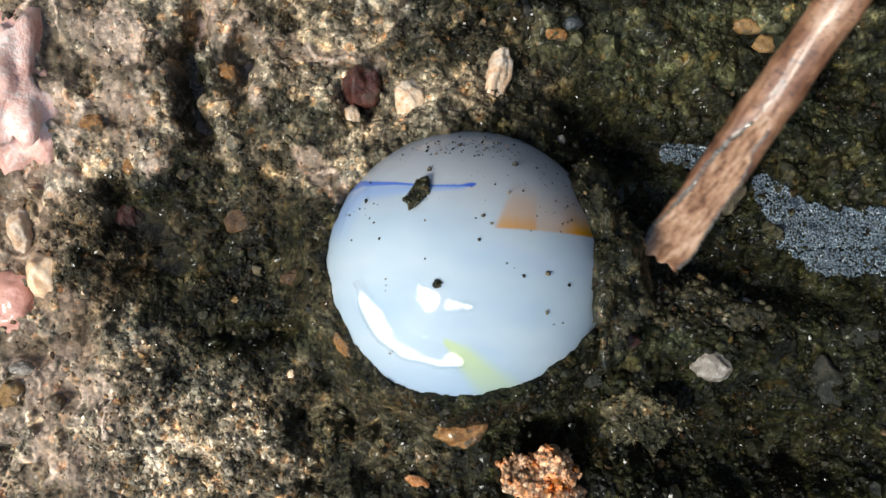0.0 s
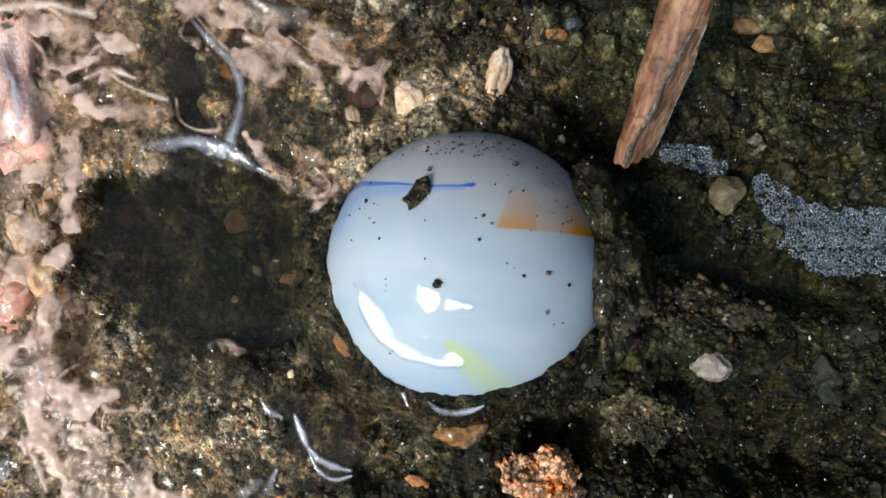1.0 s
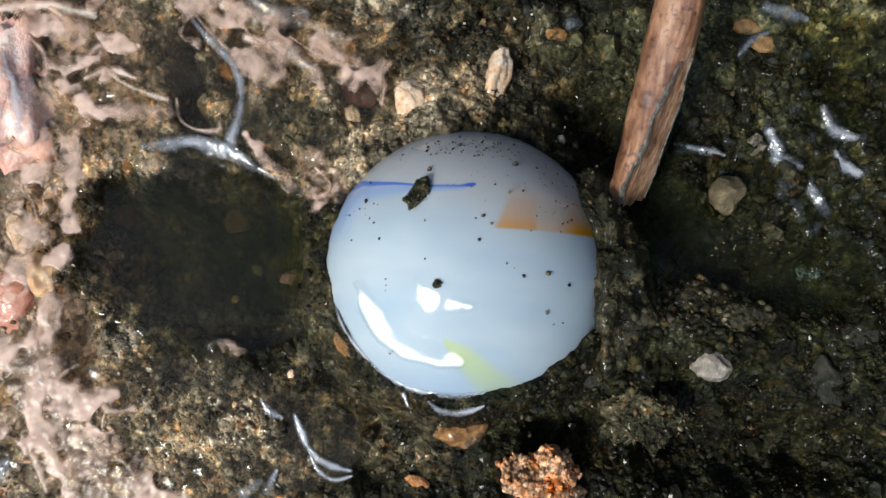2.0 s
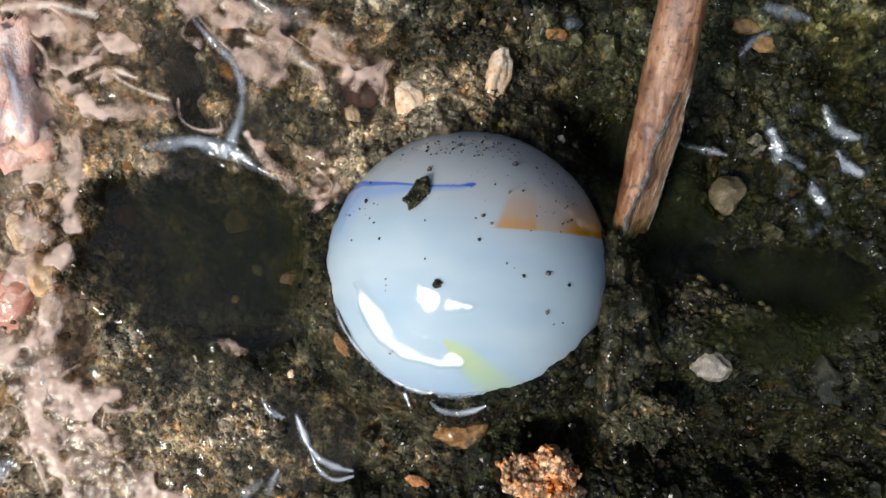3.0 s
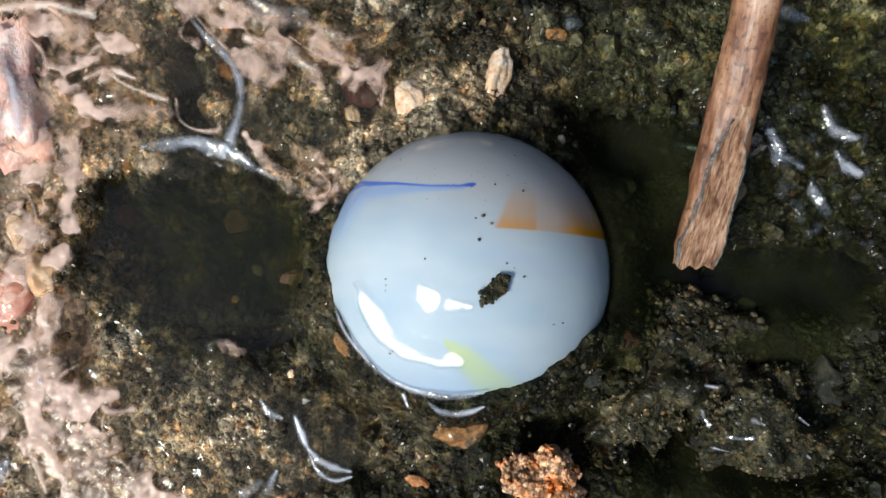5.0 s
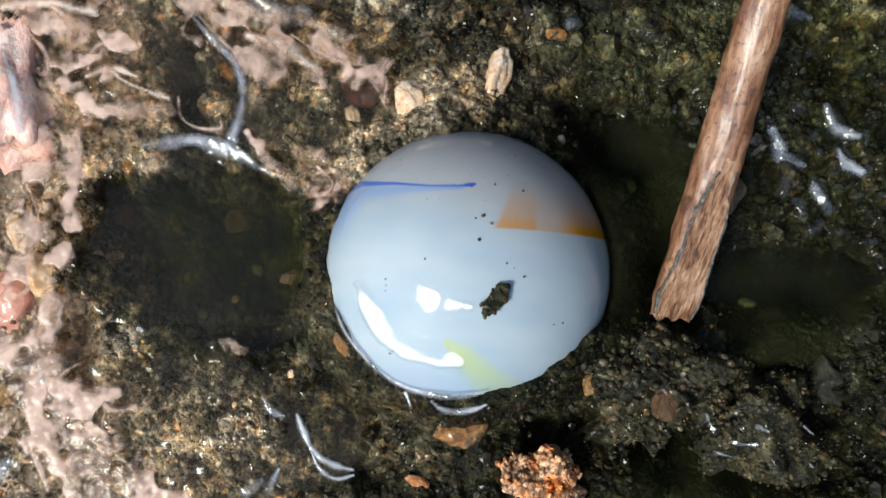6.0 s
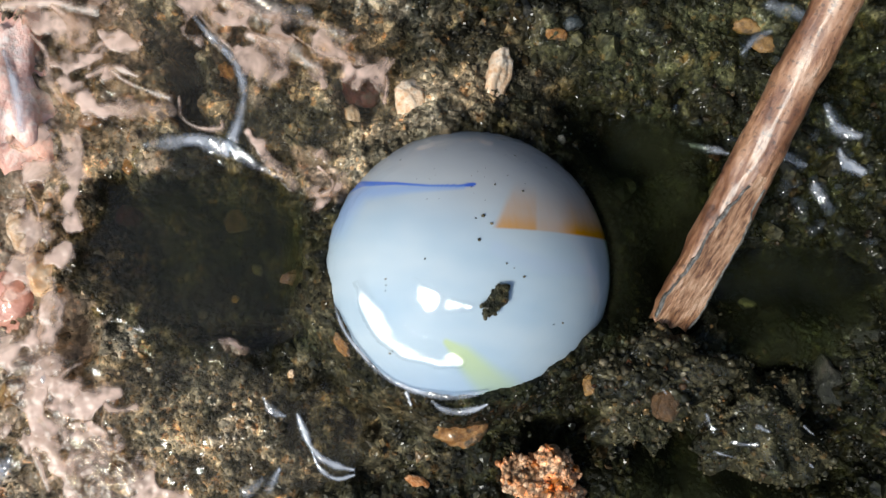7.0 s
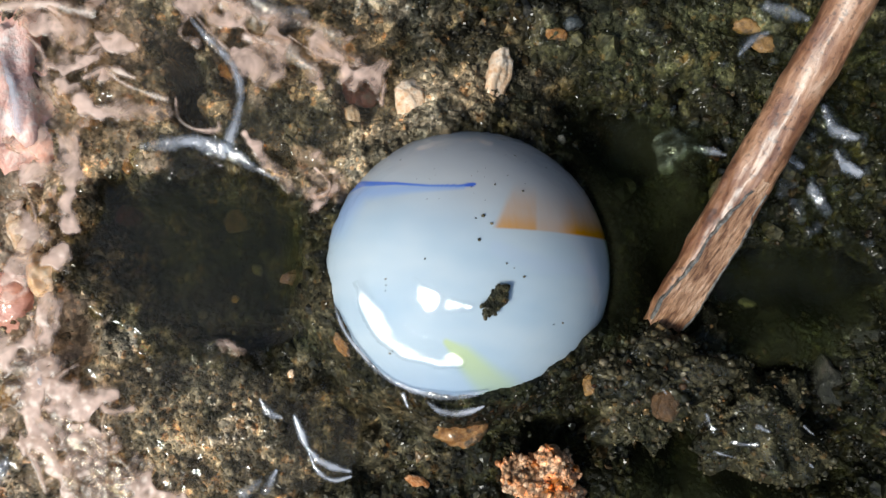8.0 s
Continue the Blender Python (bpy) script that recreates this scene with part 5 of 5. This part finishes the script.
for c, r, turn in (((22.77, 7.30), (0.6, 1.15), 25), ((23.31, 5.01), (0.55, 0.8), 20), ((21.94, 3.06), (0.5, 1.0), 20), ((20.03, 5.07), (0.9, 0.45), -15), ((19.39, 6.09), (0.5, 0.8), 10), ((14.48, 5.71), (1.0, 0.28), -12),
                   ((17.89, 12.09), (0.7, 0.28), 30), ((19.64, 13.74), (1.2, 0.4), -10), ((22.58, 12.53), (0.4, 0.22), 20), ((15.69, 0.61), (0.35, 0.25), -30), ((20.28, 3.70), (0.25, 0.25), 0), ((23.72, 8.58), (0.28, 0.22), 0),
                   ((22.51, 2.20), (0.25, 0.25), 0), ((21.40, 3.92), (0.22, 0.28), 0), ((24.11, 3.06), (0.3, 0.22), 0), ((17.25, 11.32), (0.2, 0.35), 0), ((20.44, 8.16), (0.5, 0.3), 30), ((21.72, 1.31), (0.3, 0.3), 0), ((22.99, 0.92), (0.3, 0.2), 0),
                   ((16.45, 6.25), (0.3, 0.2), 0), ((17.09, 5.45), (0.25, 0.18), 0), ((18.85, 7.21), (0.25, 0.4), 10), ((21.08, 9.12), (0.25, 0.2), 0), ((24.43, 6.41), (0.25, 0.4), 0), ((20.12, 2.74), (0.2, 0.2), 0), ((24.74, 0.35), (0.35, 0.25), 0),
                   ((21.17, 6.41), (0.22, 0.3), 0), ((21.62, 5.52), (0.2, 0.2), 0), ((22.19, 9.28), (0.3, 0.2), 10), ((24.59, 10.24), (0.3, 0.25), 0), ((23.79, 11.19), (0.2, 0.2), 0), ((20.92, 11.19), (0.25, 0.2), 0), ((24.43, 4.50), (0.2, 0.35), 0), ((22.83, 3.54), (0.2, 0.15), 0),
                   ((19.64, 3.54), (0.35, 0.5), 10), ((20.60, 2.26), (0.4, 0.6), 20), ((21.24, 0.99), (0.3, 0.3), 0), ((16.14, 4.50), (0.2, 0.15), 0), ((18.05, 6.09), (0.2, 0.2), 0), ((13.58, 5.61), (0.3, 0.2), 0), ((17.09, 0.67), (0.2, 0.2), 0), ((11.67, 8.32), (0.2, 0.15), 0),
                   ((19.16, 10.87), (0.3, 0.22), 20), ((16.14, 10.55), (0.22, 0.2), 0), ((14.54, 7.21), (0.3, 0.2), 0), ((13.27, 8.00), (0.2, 0.25), 0)):
    bead(pool_right, c, (r[0] * 1.2, r[1] * 1.2), turn, min(r) * 0.5)


def wet_sheen(thing, radii, rest, points, widths, lean):
    """A slick of water with a painted glint, lying on a clod along a line, given where the clod comes to rest; a part
    of the clod.
    """
    points, widths = rounded(points, widths)
    pts = np.array(points)
    w = max(widths) * 1.5
    gx, gy = np.arange(pts[:, 0].min() - w, pts[:, 0].max() + w, 0.05), np.arange(pts[:, 1].min() - w, pts[:, 1].max() + w, 0.05)
    x, y = np.meshgrid(gx, gy)
    inside = band(x, y, points, widths) + 0.4 * fbm(x, y, 0.7, 3, 1200 + int(10 * widths[0] + abs(7 * pts[0, 0])))
    centre = rest.translation / MM
    reach = [np.clip(1 - ((p[0] - centre.x) / radii[0]) ** 2 - ((p[1] - centre.y) / radii[1]) ** 2, 0.15, 1) for p in points]
    top = centre.z + 1.12 * radii[2] * math.sqrt(max(sum(reach) / len(reach), 0)) + 0.25
    fall = -((x - pts[:, 0].mean()) * math.cos(radians(lean[1])) + (y - pts[:, 1].mean()) * math.sin(radians(lean[1])))
    z = top + math.tan(radians(lean[0])) * fall * 0.8 + 0.07 * fbm(x, y, 0.7, 2, 1301) - 0.7 * step(0.25, -0.14, inside)
    faces = grid_faces(len(gx), len(gy))
    faces = faces[(inside > -0.14).reshape(-1)[faces].all(1)]
    used = np.unique(faces)
    back = np.full(x.size, -1)
    back[used] = np.arange(len(used))
    away = rest.inverted()
    verts = np.array([(away @ Vector(p * MM))[:] for p in np.stack([x, y, z], -1).reshape(-1, 3)[used]]) / MM
    shade = np.repeat(step(0.0, 1.0, inside).reshape(-1, 1), 3, 1)[used]
    return part("water_slick", mesh_of("water_slick", verts, back[faces], RIDGE, shade), thing, "slick of water with a blue-white glint painted in")


COVER_REST, HEAP_REST = at_mm((17.57, -9.69), -0.9, 0, 0, -35), at_mm((10.87, -6.35), 1.3, 0, 0, -12)
for pts, widths in (([(14.3, -8.9), (14.7, -9.9), (15.9, -10.4), (16.9, -10.3)], [0.14, 0.24, 0.18, 0.2]), ([(14.6, -7.6), (15.3, -7.7)], [0.2, 0.14]), ([(16.9, -9.3), (17.5, -9.5)], [0.22, 0.12]),
                    ([(15.0, -11.0), (16.0, -11.2)], [0.1, 0.07]), ([(19.6, -9.2), (20.1, -9.6)], [0.12, 0.08]), ([(20.0, -11.2), (20.5, -11.6)], [0.16, 0.1])):
    wet_sheen(cover_clod, (3.6, 3.0, 2.2), COVER_REST, pts, widths, (22, 200))
for pts, widths in (([(9.0, -7.3), (9.7, -7.1)], [0.1, 0.22]), ([(11.6, -7.3), (11.9, -7.7)], [0.12, 0.08]), ([(7.6, -6.3), (8.1, -6.2)], [0.1, 0.07]), ([(12.8, -6.9), (13.1, -7.1)], [0.08, 0.06])):
    wet_sheen(heap_clod, (4.6, 1.9, 1.7), HEAP_REST, pts, widths, (18, 205))


# ---- bubbly scum on the dark mud, washed off early ----
def build_scum():
    """A raft of tiny bubbles."""
    rng = np.random.RandomState(77)
    x, y = rng.uniform((12.63, 14.06)[0], (26.02, 14.06)[0], 26000), rng.uniform((-25.00, -1.88)[1], (-25.00, 7.05)[1], 26000)
    a = band(x, y, [(18.75, 3.92), (19.64, 2.58), (20.92, 1.15), (22.83, 0.51), (25.38, 0.35)], [0.6, 1.0, 1.6, 1.9, 1.9])
    b = band(x, y, [(13.11, 5.52), (14.86, 5.13), (16.14, 4.75)], [0.55, 0.85, 0.5])
    ok = np.maximum(a, b) + 0.35 * fbm(x, y, 0.9, 3, 78) > 0.0
    x, y = x[ok], y[ok]
    keep = []
    cells = {}
    for k in range(len(x)):
        key = (int(x[k] / 0.095), int(y[k] / 0.095))
        if key not in cells:
            cells[key] = 1
            keep.append(k)
    x, y = x[keep], y[keep]
    z = ground_height(x, y)
    level = np.maximum(z, np.median(z)) * 0.4 + 0.6 * z + 0.1
    s = rng.uniform(0.04, 0.1, len(x))
    bm = bmesh.new()
    bmesh.ops.create_icosphere(bm, subdivisions=2, radius=1.0)
    bm.verts.ensure_lookup_table()
    v0 = np.array([p.co[:] for p in bm.verts])
    f0 = np.array([[q.index for q in p.verts] for p in bm.faces])
    bm.free()
    v = v0[None] * s[:, None, None] * np.array((1, 1, 0.8)) + np.stack([x, y, level], -1)[:, None]
    f = f0[None] + len(v0) * np.arange(len(x))[:, None, None]
    m = stone("scum", [(0.02, 0.028, 0.035), (0.11, 0.14, 0.165)], 0.4, 0.12, 1.0, 0.02, 1.0, 0.1, 1.8)
    ob = new("scum", mesh_of("scum", v.reshape(-1, 3), f.reshape(-1, 3), m))
    return tagged(ob, "raft of tiny grey-blue bubbles on dark mud", "scum", kind="stuff")


scum = build_scum()


# ---- clear patches added to make the marble's highlights; water and foam near it ----
def cling_flat(name, points, widths, lean, rim, label, seed, ragged=0.1):
    """A clear patch added on the marble, its nearly flat face tilted to mirror the sun: lean is its tilt and azimuth,
    rim the angle from there at which it starts.
    """
    pts = np.array(points)
    w = max(widths) * 1.4
    gx, gy = np.arange(pts[:, 0].min() - w, pts[:, 0].max() + w, 0.04), np.arange(pts[:, 1].min() - w, pts[:, 1].max() + w, 0.04)
    u, v = np.meshgrid(gx, gy)
    inside, wide = band(u, v, points, widths, True)
    inside = inside * wide + ragged * fbm(u, v, 0.9, 3, seed)
    ray = np.stack([u, v, np.full_like(u, -HEIGHT)], -1)
    ray /= np.linalg.norm(ray, axis=-1, keepdims=True)
    oc = np.array((-BALL[0], -BALL[1], HEIGHT))
    b = ray @ oc
    ball = -b - np.sqrt(np.maximum(b * b - oc @ oc + R * R, 0))
    n = np.array((math.sin(radians(lean[0])) * math.cos(radians(lean[1])), math.sin(radians(lean[0])) * math.sin(radians(lean[1])), math.cos(radians(lean[0]))))
    flat = (R * math.cos(radians(rim)) - oc @ n) / (ray @ n) + 0.035 * fbm(u, v, 1.1, 2, seed + 3)
    t = ball - 0.004 - np.maximum(ball - flat, 0.02) * step(0.0, 0.16, inside) + 0.03 * step(0.0, -0.06, inside)
    p = np.array((0, 0, HEIGHT)) + ray * t[..., None]
    faces = grid_faces(len(gx), len(gy))
    faces = faces[(inside > -0.06).reshape(-1)[faces].all(1)]
    used = np.unique(faces)
    back = np.full(u.size, -1)
    back[used] = np.arange(len(used))
    return tagged(new(name, mesh_of(name, p.reshape(-1, 3)[used], back[faces], CLEAR)), label, "water")


# both patches are added only to shape the sun's reflection on the glass
cling_flat("glint_patch", [(-1.50, -1.72), (-1.22, -2.34), (-0.55, -2.82), (0.10, -3.12), (0.85, -3.22), (1.5, -3.26)], [0.2, 0.36, 0.5, 0.48, 0.4, 0.28], (17, 214), 3.5, "small clear patch added to shape the marble's sun glint", 601, 0.14)
cling_flat("crescent_glint_patch", [(-4.85, -1.98), (-4.24, -3.41), (-3.19, -4.69), (-1.66, -5.58), (0.03, -6.09), (0.96, -6.35)], [0.2, 0.56, 0.78, 0.86, 0.68, 0.4], (17.5, 214), 19, "clear flat patch added to make the marble's crescent highlight", 602, 0.17)
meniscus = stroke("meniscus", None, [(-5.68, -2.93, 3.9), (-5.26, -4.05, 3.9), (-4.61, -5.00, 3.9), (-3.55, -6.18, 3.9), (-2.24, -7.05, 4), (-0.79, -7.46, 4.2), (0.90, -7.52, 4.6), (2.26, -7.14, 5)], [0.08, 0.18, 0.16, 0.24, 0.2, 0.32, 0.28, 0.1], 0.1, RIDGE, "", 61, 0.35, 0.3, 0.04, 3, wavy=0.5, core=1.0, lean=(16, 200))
tagged(meniscus, "water line where the marble meets mud, its glint painted in", "water")
foam_streak = stroke("foam_streak", None, [(-10.97, 12.15), (-10.01, 11.03), (-8.90, 9.60), (-7.78, 8.80)], [0.25, 0.5, 0.45, 0.2], 0.3, FROTH, "", 62, 0.4, 0.7, wavy=1.2)
tagged(foam_streak, "short white streak of foam drifting on the water", "foam")
foam_wisp = stroke("foam_wisp", None, [(-10.01, -7.94), (-9.06, -8.26), (-7.14, -7.94), (-8.10, -9.22), (-8.26, -10.49)], [0.3, 0.5, 0.4, 0.35, 0.2], 0.25, FROTH, "", 63, 0.5, 0.6, pits=0.5, wavy=1.2)
tagged(foam_wisp, "thin white wisp of foam beside the marble", "foam")


def build_bubble():
    """A thin dome of froth, its base at the origin."""
    n, k = 40, 14
    a, h = np.linspace(0, 2 * np.pi, n, endpoint=False), np.linspace(0.02, 1.0, k)
    hh, aa = np.meshgrid(h, a, indexing="ij")
    r = 1.35 * (1 + 0.1 * np.sin(3 * aa + 1) + 0.07 * np.sin(5 * aa))
    x, y = r * hh * np.cos(aa), r * hh * np.sin(aa)
    z = 0.75 * (1 - hh ** 2) + 0.12 * fbm(x, y, 0.7, 3, 95)
    i = np.arange(n * k).reshape(k, n)
    j = np.roll(i, -1, 1)
    faces = np.stack([i[:-1], i[1:], j[1:], j[:-1]], -1).reshape(-1, 4)
    shade = np.repeat((0.08 + 0.35 * step(-0.1, 0.3, fbm(x, y, 0.6, 3, 96))).reshape(-1, 1), 3, 1)
    return tagged(new("bubble", mesh_of("bubble", np.stack([x, y, z], -1).reshape(-1, 3), faces, FROTH, shade)), "pale frothy bubble on dark water", "bubble")


bubble = build_bubble()


# ---- what moves ----
STICK_ROWS = [
    (0.0, (11.81, -0.59, 1.5), (19.00, 11.83, 8.5), 0), (0.1, (8.31, 1.86, 1.5), (15.05, 11.83, 8.5), 5), (0.2, (7.13, 5.30, 1.5), (11.03, 11.83, 8.5), 10), (0.3, (7.31, 5.02, 1.5), (10.01, 11.83, 8.5), 15),
    (0.5, (7.47, 5.11, 1.5), (9.81, 11.83, 8.5), 25), (0.6, (9.95, 5.36, 1.5), (12.37, 11.83, 8.5), 44), (0.8, (10.48, 4.68, 1.5), (12.10, 11.83, 8.5), 44), (1.0, (10.57, 4.77, 1.5), (11.61, 11.83, 8.5), 44),
    (1.5, (10.41, 2.98, 1.5), (11.43, 11.83, 8.5), 44), (2.8, (10.04, 1.89, 1.5), (11.17, 11.83, 8.5), 44), (3.0, (10.47, 0.65, 1.2), (11.43, 11.83, 8.5), 44), (3.2, (10.54, 0.50, 1.2), (11.75, 11.83, 8.5), 44),
    (3.5, (10.79, -1.53, 1.2), (12.10, 11.83, 8.5), 44), (3.8, (10.32, -3.24, 1.2), (11.64, 11.83, 8.5), 44), (4.0, (10.01, -3.40, 1.2), (11.49, 11.83, 8.5), 44), (4.2, (9.48, -3.46, 1.2), (11.49, 11.83, 8.5), 44),
    (4.3, (11.50, -4.62, 1.5), (13.23, 11.83, 8.5), 20), (4.4, (13.76, -1.33, 1.5), (15.32, 11.83, 8.5), 10), (4.5, (13.98, 0.03, 1.5), (15.05, 11.83, 8.5), 10), (4.7, (14.13, -0.12, 1.5), (15.05, 11.83, 8.5), 10),
    (5.8, (12.32, -3.80, 1.3), (14.89, 11.83, 8.5), 15), (6.0, (12.57, -3.86, 1.3), (15.32, 11.83, 8.5), 15), (6.5, (12.32, -4.23, 1.3), (17.06, 11.83, 8.5), 15), (7.0, (12.48, -4.23, 1.3), (18.73, 11.83, 8.5), 20),
    (7.4, (12.38, -4.26, 1.3), (19.22, 11.83, 8.5), 25), (8.0, (12.17, -4.32, 1.3), (19.43, 11.83, 8.5), 25)]


def stick_pose(tip, far, roll):
    """The stick's pose from its tip and a second point of its axis."""
    yv = (Vector(far) - Vector(tip)).normalized()
    xv = yv.cross(Vector((0, 0, 1))).normalized()
    zv = xv.cross(yv)
    m = Matrix((xv, yv, zv)).transposed().to_4x4()
    return Matrix.Translation(Vector(tip) * MM) @ m @ pose(0, 0, 0, 0, roll, 0)


def on_marble(point, turn, thick):
    """A pose lying on the marble, turned in plan."""
    p = on_ball(point, thick)
    n = (p - Vector((BALL[0], BALL[1], 0))).normalized()
    tilt = Vector((0, 0, 1)).rotation_difference(n).to_matrix().to_4x4()
    return Matrix.Translation(p * MM) @ tilt @ pose(0, 0, 0, 0, 0, turn)


def motions():
    walk(stick, [(t, stick_pose(a, b, roll)) for t, a, b, roll in STICK_ROWS])
    walk(dirt_crumb, [(t, on_marble(p, turn, 0.15)) for t, p, turn in (
        (0.0, (-1.40, 3.22), 55), (3.6, (-1.40, 3.22), 55), (3.7, (-1.47, 3.22), 55), (3.8, (1.40, 0.16), 50), (4.0, (1.85, -0.16), 45), (4.1, (2.30, -1.24), 30), (4.2, (2.81, -1.88), 28), (4.7, (2.93, -2.04), 30),
        (5.8, (3.00, -2.77), 40), (8.0, (3.00, -2.84), 42))])
    walk(small_crumb, [(t, on_marble(p, 0, 0.08)) for t, p in ((0.0, (-0.32, -1.91)), (3.6, (-0.32, -1.91)), (3.7, (-0.19, -2.14)), (3.9, (1.15, -6.66)), (4.1, (1.98, -8.64)), (4.4, (2.10, -9.02)))] + [(4.6, at_mm((2.10, -9.02), -4)), (8.0, at_mm((2.10, -9.02), -4))])
    still = at_mm(BALL, 0)
    walk(loose_specks, [(0.0, still), (3.6, still), (3.8, at_mm(BALL, 0, -12)), (4.1, at_mm(BALL, 0, -45)), (4.5, at_mm(BALL, -0.3, -70)), (8.0, at_mm(BALL, -0.3, -70))])
    walk(stuck_specks, [(0.0, still), (8.0, still)])
    walk(rim_clod, [(0.0, at_mm((8.80, -1.24), 1.6, 0, 0, 4)), (1.6, at_mm((8.86, -1.40), 1.6, 0, 0, 4)), (2.8, at_mm((9.38, -3.32), 0.9, 0, 0, 0)), (3.2, at_mm((9.57, -3.95), 0.4, 0, 0, 0)), (3.4, at_mm((11.03, -5.07), -0.8, 0, 0, -30)), (3.5, at_mm((12.63, -7.94), -2.6, 0, 0, -50)), (8.0, at_mm((12.63, -7.94), -2.6, 0, 0, -50))])
    low = -4.5
    walk(cover_clod, [(0.0, at_mm((12.95, -3.79), low)), (3.2, at_mm((12.95, -3.79), low)), (3.4, at_mm((14.22, -7.62), -2.2, 0, 0, -20)), (3.5, COVER_REST), (4.7, COVER_REST), (5.8, at_mm((17.89, -10.17), -1.0, 0, 0, -38)), (8.0, at_mm((17.89, -10.17), -1.0, 0, 0, -38))])
    walk(heap_clod, [(0.0, at_mm((14.22, -3.79), -2.6, 0, 0, -10)), (4.7, at_mm((14.06, -3.95), -2.4, 0, 0, -10)), (5.8, HEAP_REST), (8.0, HEAP_REST)])
    rest = white_stone.matrix_basis.copy()
    walk(white_stone, [(0.0, rest), (3.2, rest), (3.4, at_mm((16.2, -7.6), -3.2, 20, 10, -30)), (3.6, at_mm((16.9, -8.6), -4.2, 35, 15, -50)), (8.0, at_mm((16.9, -8.6), -4.2, 35, 15, -50))])
    walk(scum, [(0.0, pose(0, 0, 0)), (1.0, pose(0, 0, 0)), (1.2, pose(0.4 * MM, -0.3 * MM, -0.15 * MM)), (1.5, pose(1.5 * MM, -1.5 * MM, -1.2 * MM)), (2.8, pose(2 * MM, -2 * MM, -2.2 * MM)), (8.0, pose(2 * MM, -2 * MM, -2.2 * MM))])
    walk(meniscus, [(0.0, pose(0, 0, -1.2 * MM)), (0.8, pose(0, 0, -1.2 * MM)), (1.4, pose(0, 0, -0.25 * MM)), (3.4, pose(0, 0, -0.2 * MM)), (3.7, pose(0, 0, 0)), (8.0, pose(0, 0, 0))])
    walk(foam_streak, [(0.0, pose(-2 * MM, 2 * MM, -3 * MM)), (3.3, pose(-2 * MM, 2 * MM, -3 * MM)), (3.5, pose(-1.5 * MM, 1.5 * MM, -0.2 * MM)), (3.9, pose(0, 0, 0)), (4.3, pose(-0.6 * MM, 0.5 * MM, 0)), (4.7, pose(-1.2 * MM, 1.6 * MM, -0.2 * MM)), (5.2, pose(-2 * MM, 2 * MM, -3 * MM)), (8.0, pose(-2 * MM, 2 * MM, -3 * MM))])
    walk(foam_wisp, [(0.0, pose(-0.6 * MM, 1.0 * MM, -3 * MM)), (3.5, pose(-0.6 * MM, 1.0 * MM, -3 * MM)), (3.7, pose(0.2 * MM, -0.4 * MM, -0.3 * MM)), (4.2, pose(0, -0.3 * MM, 0)), (4.6, pose(0, 0, 0)), (5.4, pose(0.3 * MM, -1.2 * MM, -3 * MM)), (8.0, pose(0.3 * MM, -1.2 * MM, -3 * MM))])
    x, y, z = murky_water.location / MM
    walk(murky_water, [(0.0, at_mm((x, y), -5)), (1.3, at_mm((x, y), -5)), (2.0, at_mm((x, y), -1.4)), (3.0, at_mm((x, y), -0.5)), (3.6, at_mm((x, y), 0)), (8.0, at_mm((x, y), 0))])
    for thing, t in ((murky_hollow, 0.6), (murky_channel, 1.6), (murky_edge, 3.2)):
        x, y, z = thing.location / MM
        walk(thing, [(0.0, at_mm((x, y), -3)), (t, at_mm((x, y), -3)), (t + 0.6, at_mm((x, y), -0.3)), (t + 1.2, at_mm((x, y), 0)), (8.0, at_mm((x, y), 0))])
    depth = height_at(*(13.42, 5.61))
    walk(bubble, [(0.0, at_mm((14.54, 6.73), depth - 3)), (7.8, at_mm((14.38, 6.41), depth - 3)), (7.95, at_mm((13.58, 5.71), depth + 0.3)), (8.0, at_mm((13.42, 5.61), depth + 0.6))])
    for thing, t, deep in ((pool_left, 0.6, 2.6), (pool_top, 0.35, 3.6), (pool_right, 1.1, 2.4), (pool_low, 0.8, 3.6)):
        x, y, z = thing.location / MM
        walk(thing, [(0.0, at_mm((x, y), z - deep)), (max(t - 0.3, 0.1), at_mm((x, y), z - deep)), (t + 0.2, at_mm((x, y), z)), (3.0, at_mm((x + 0.1, y), z + 0.05)), (4.0, at_mm((x + 0.25, y - 0.1), z + 0.1)),
                     (5.2, at_mm((x, y), z + 0.12)), (6.5, at_mm((x + 0.2, y + 0.1), z + 0.14)), (8.0, at_mm((x, y), z + 0.15))])


motions()
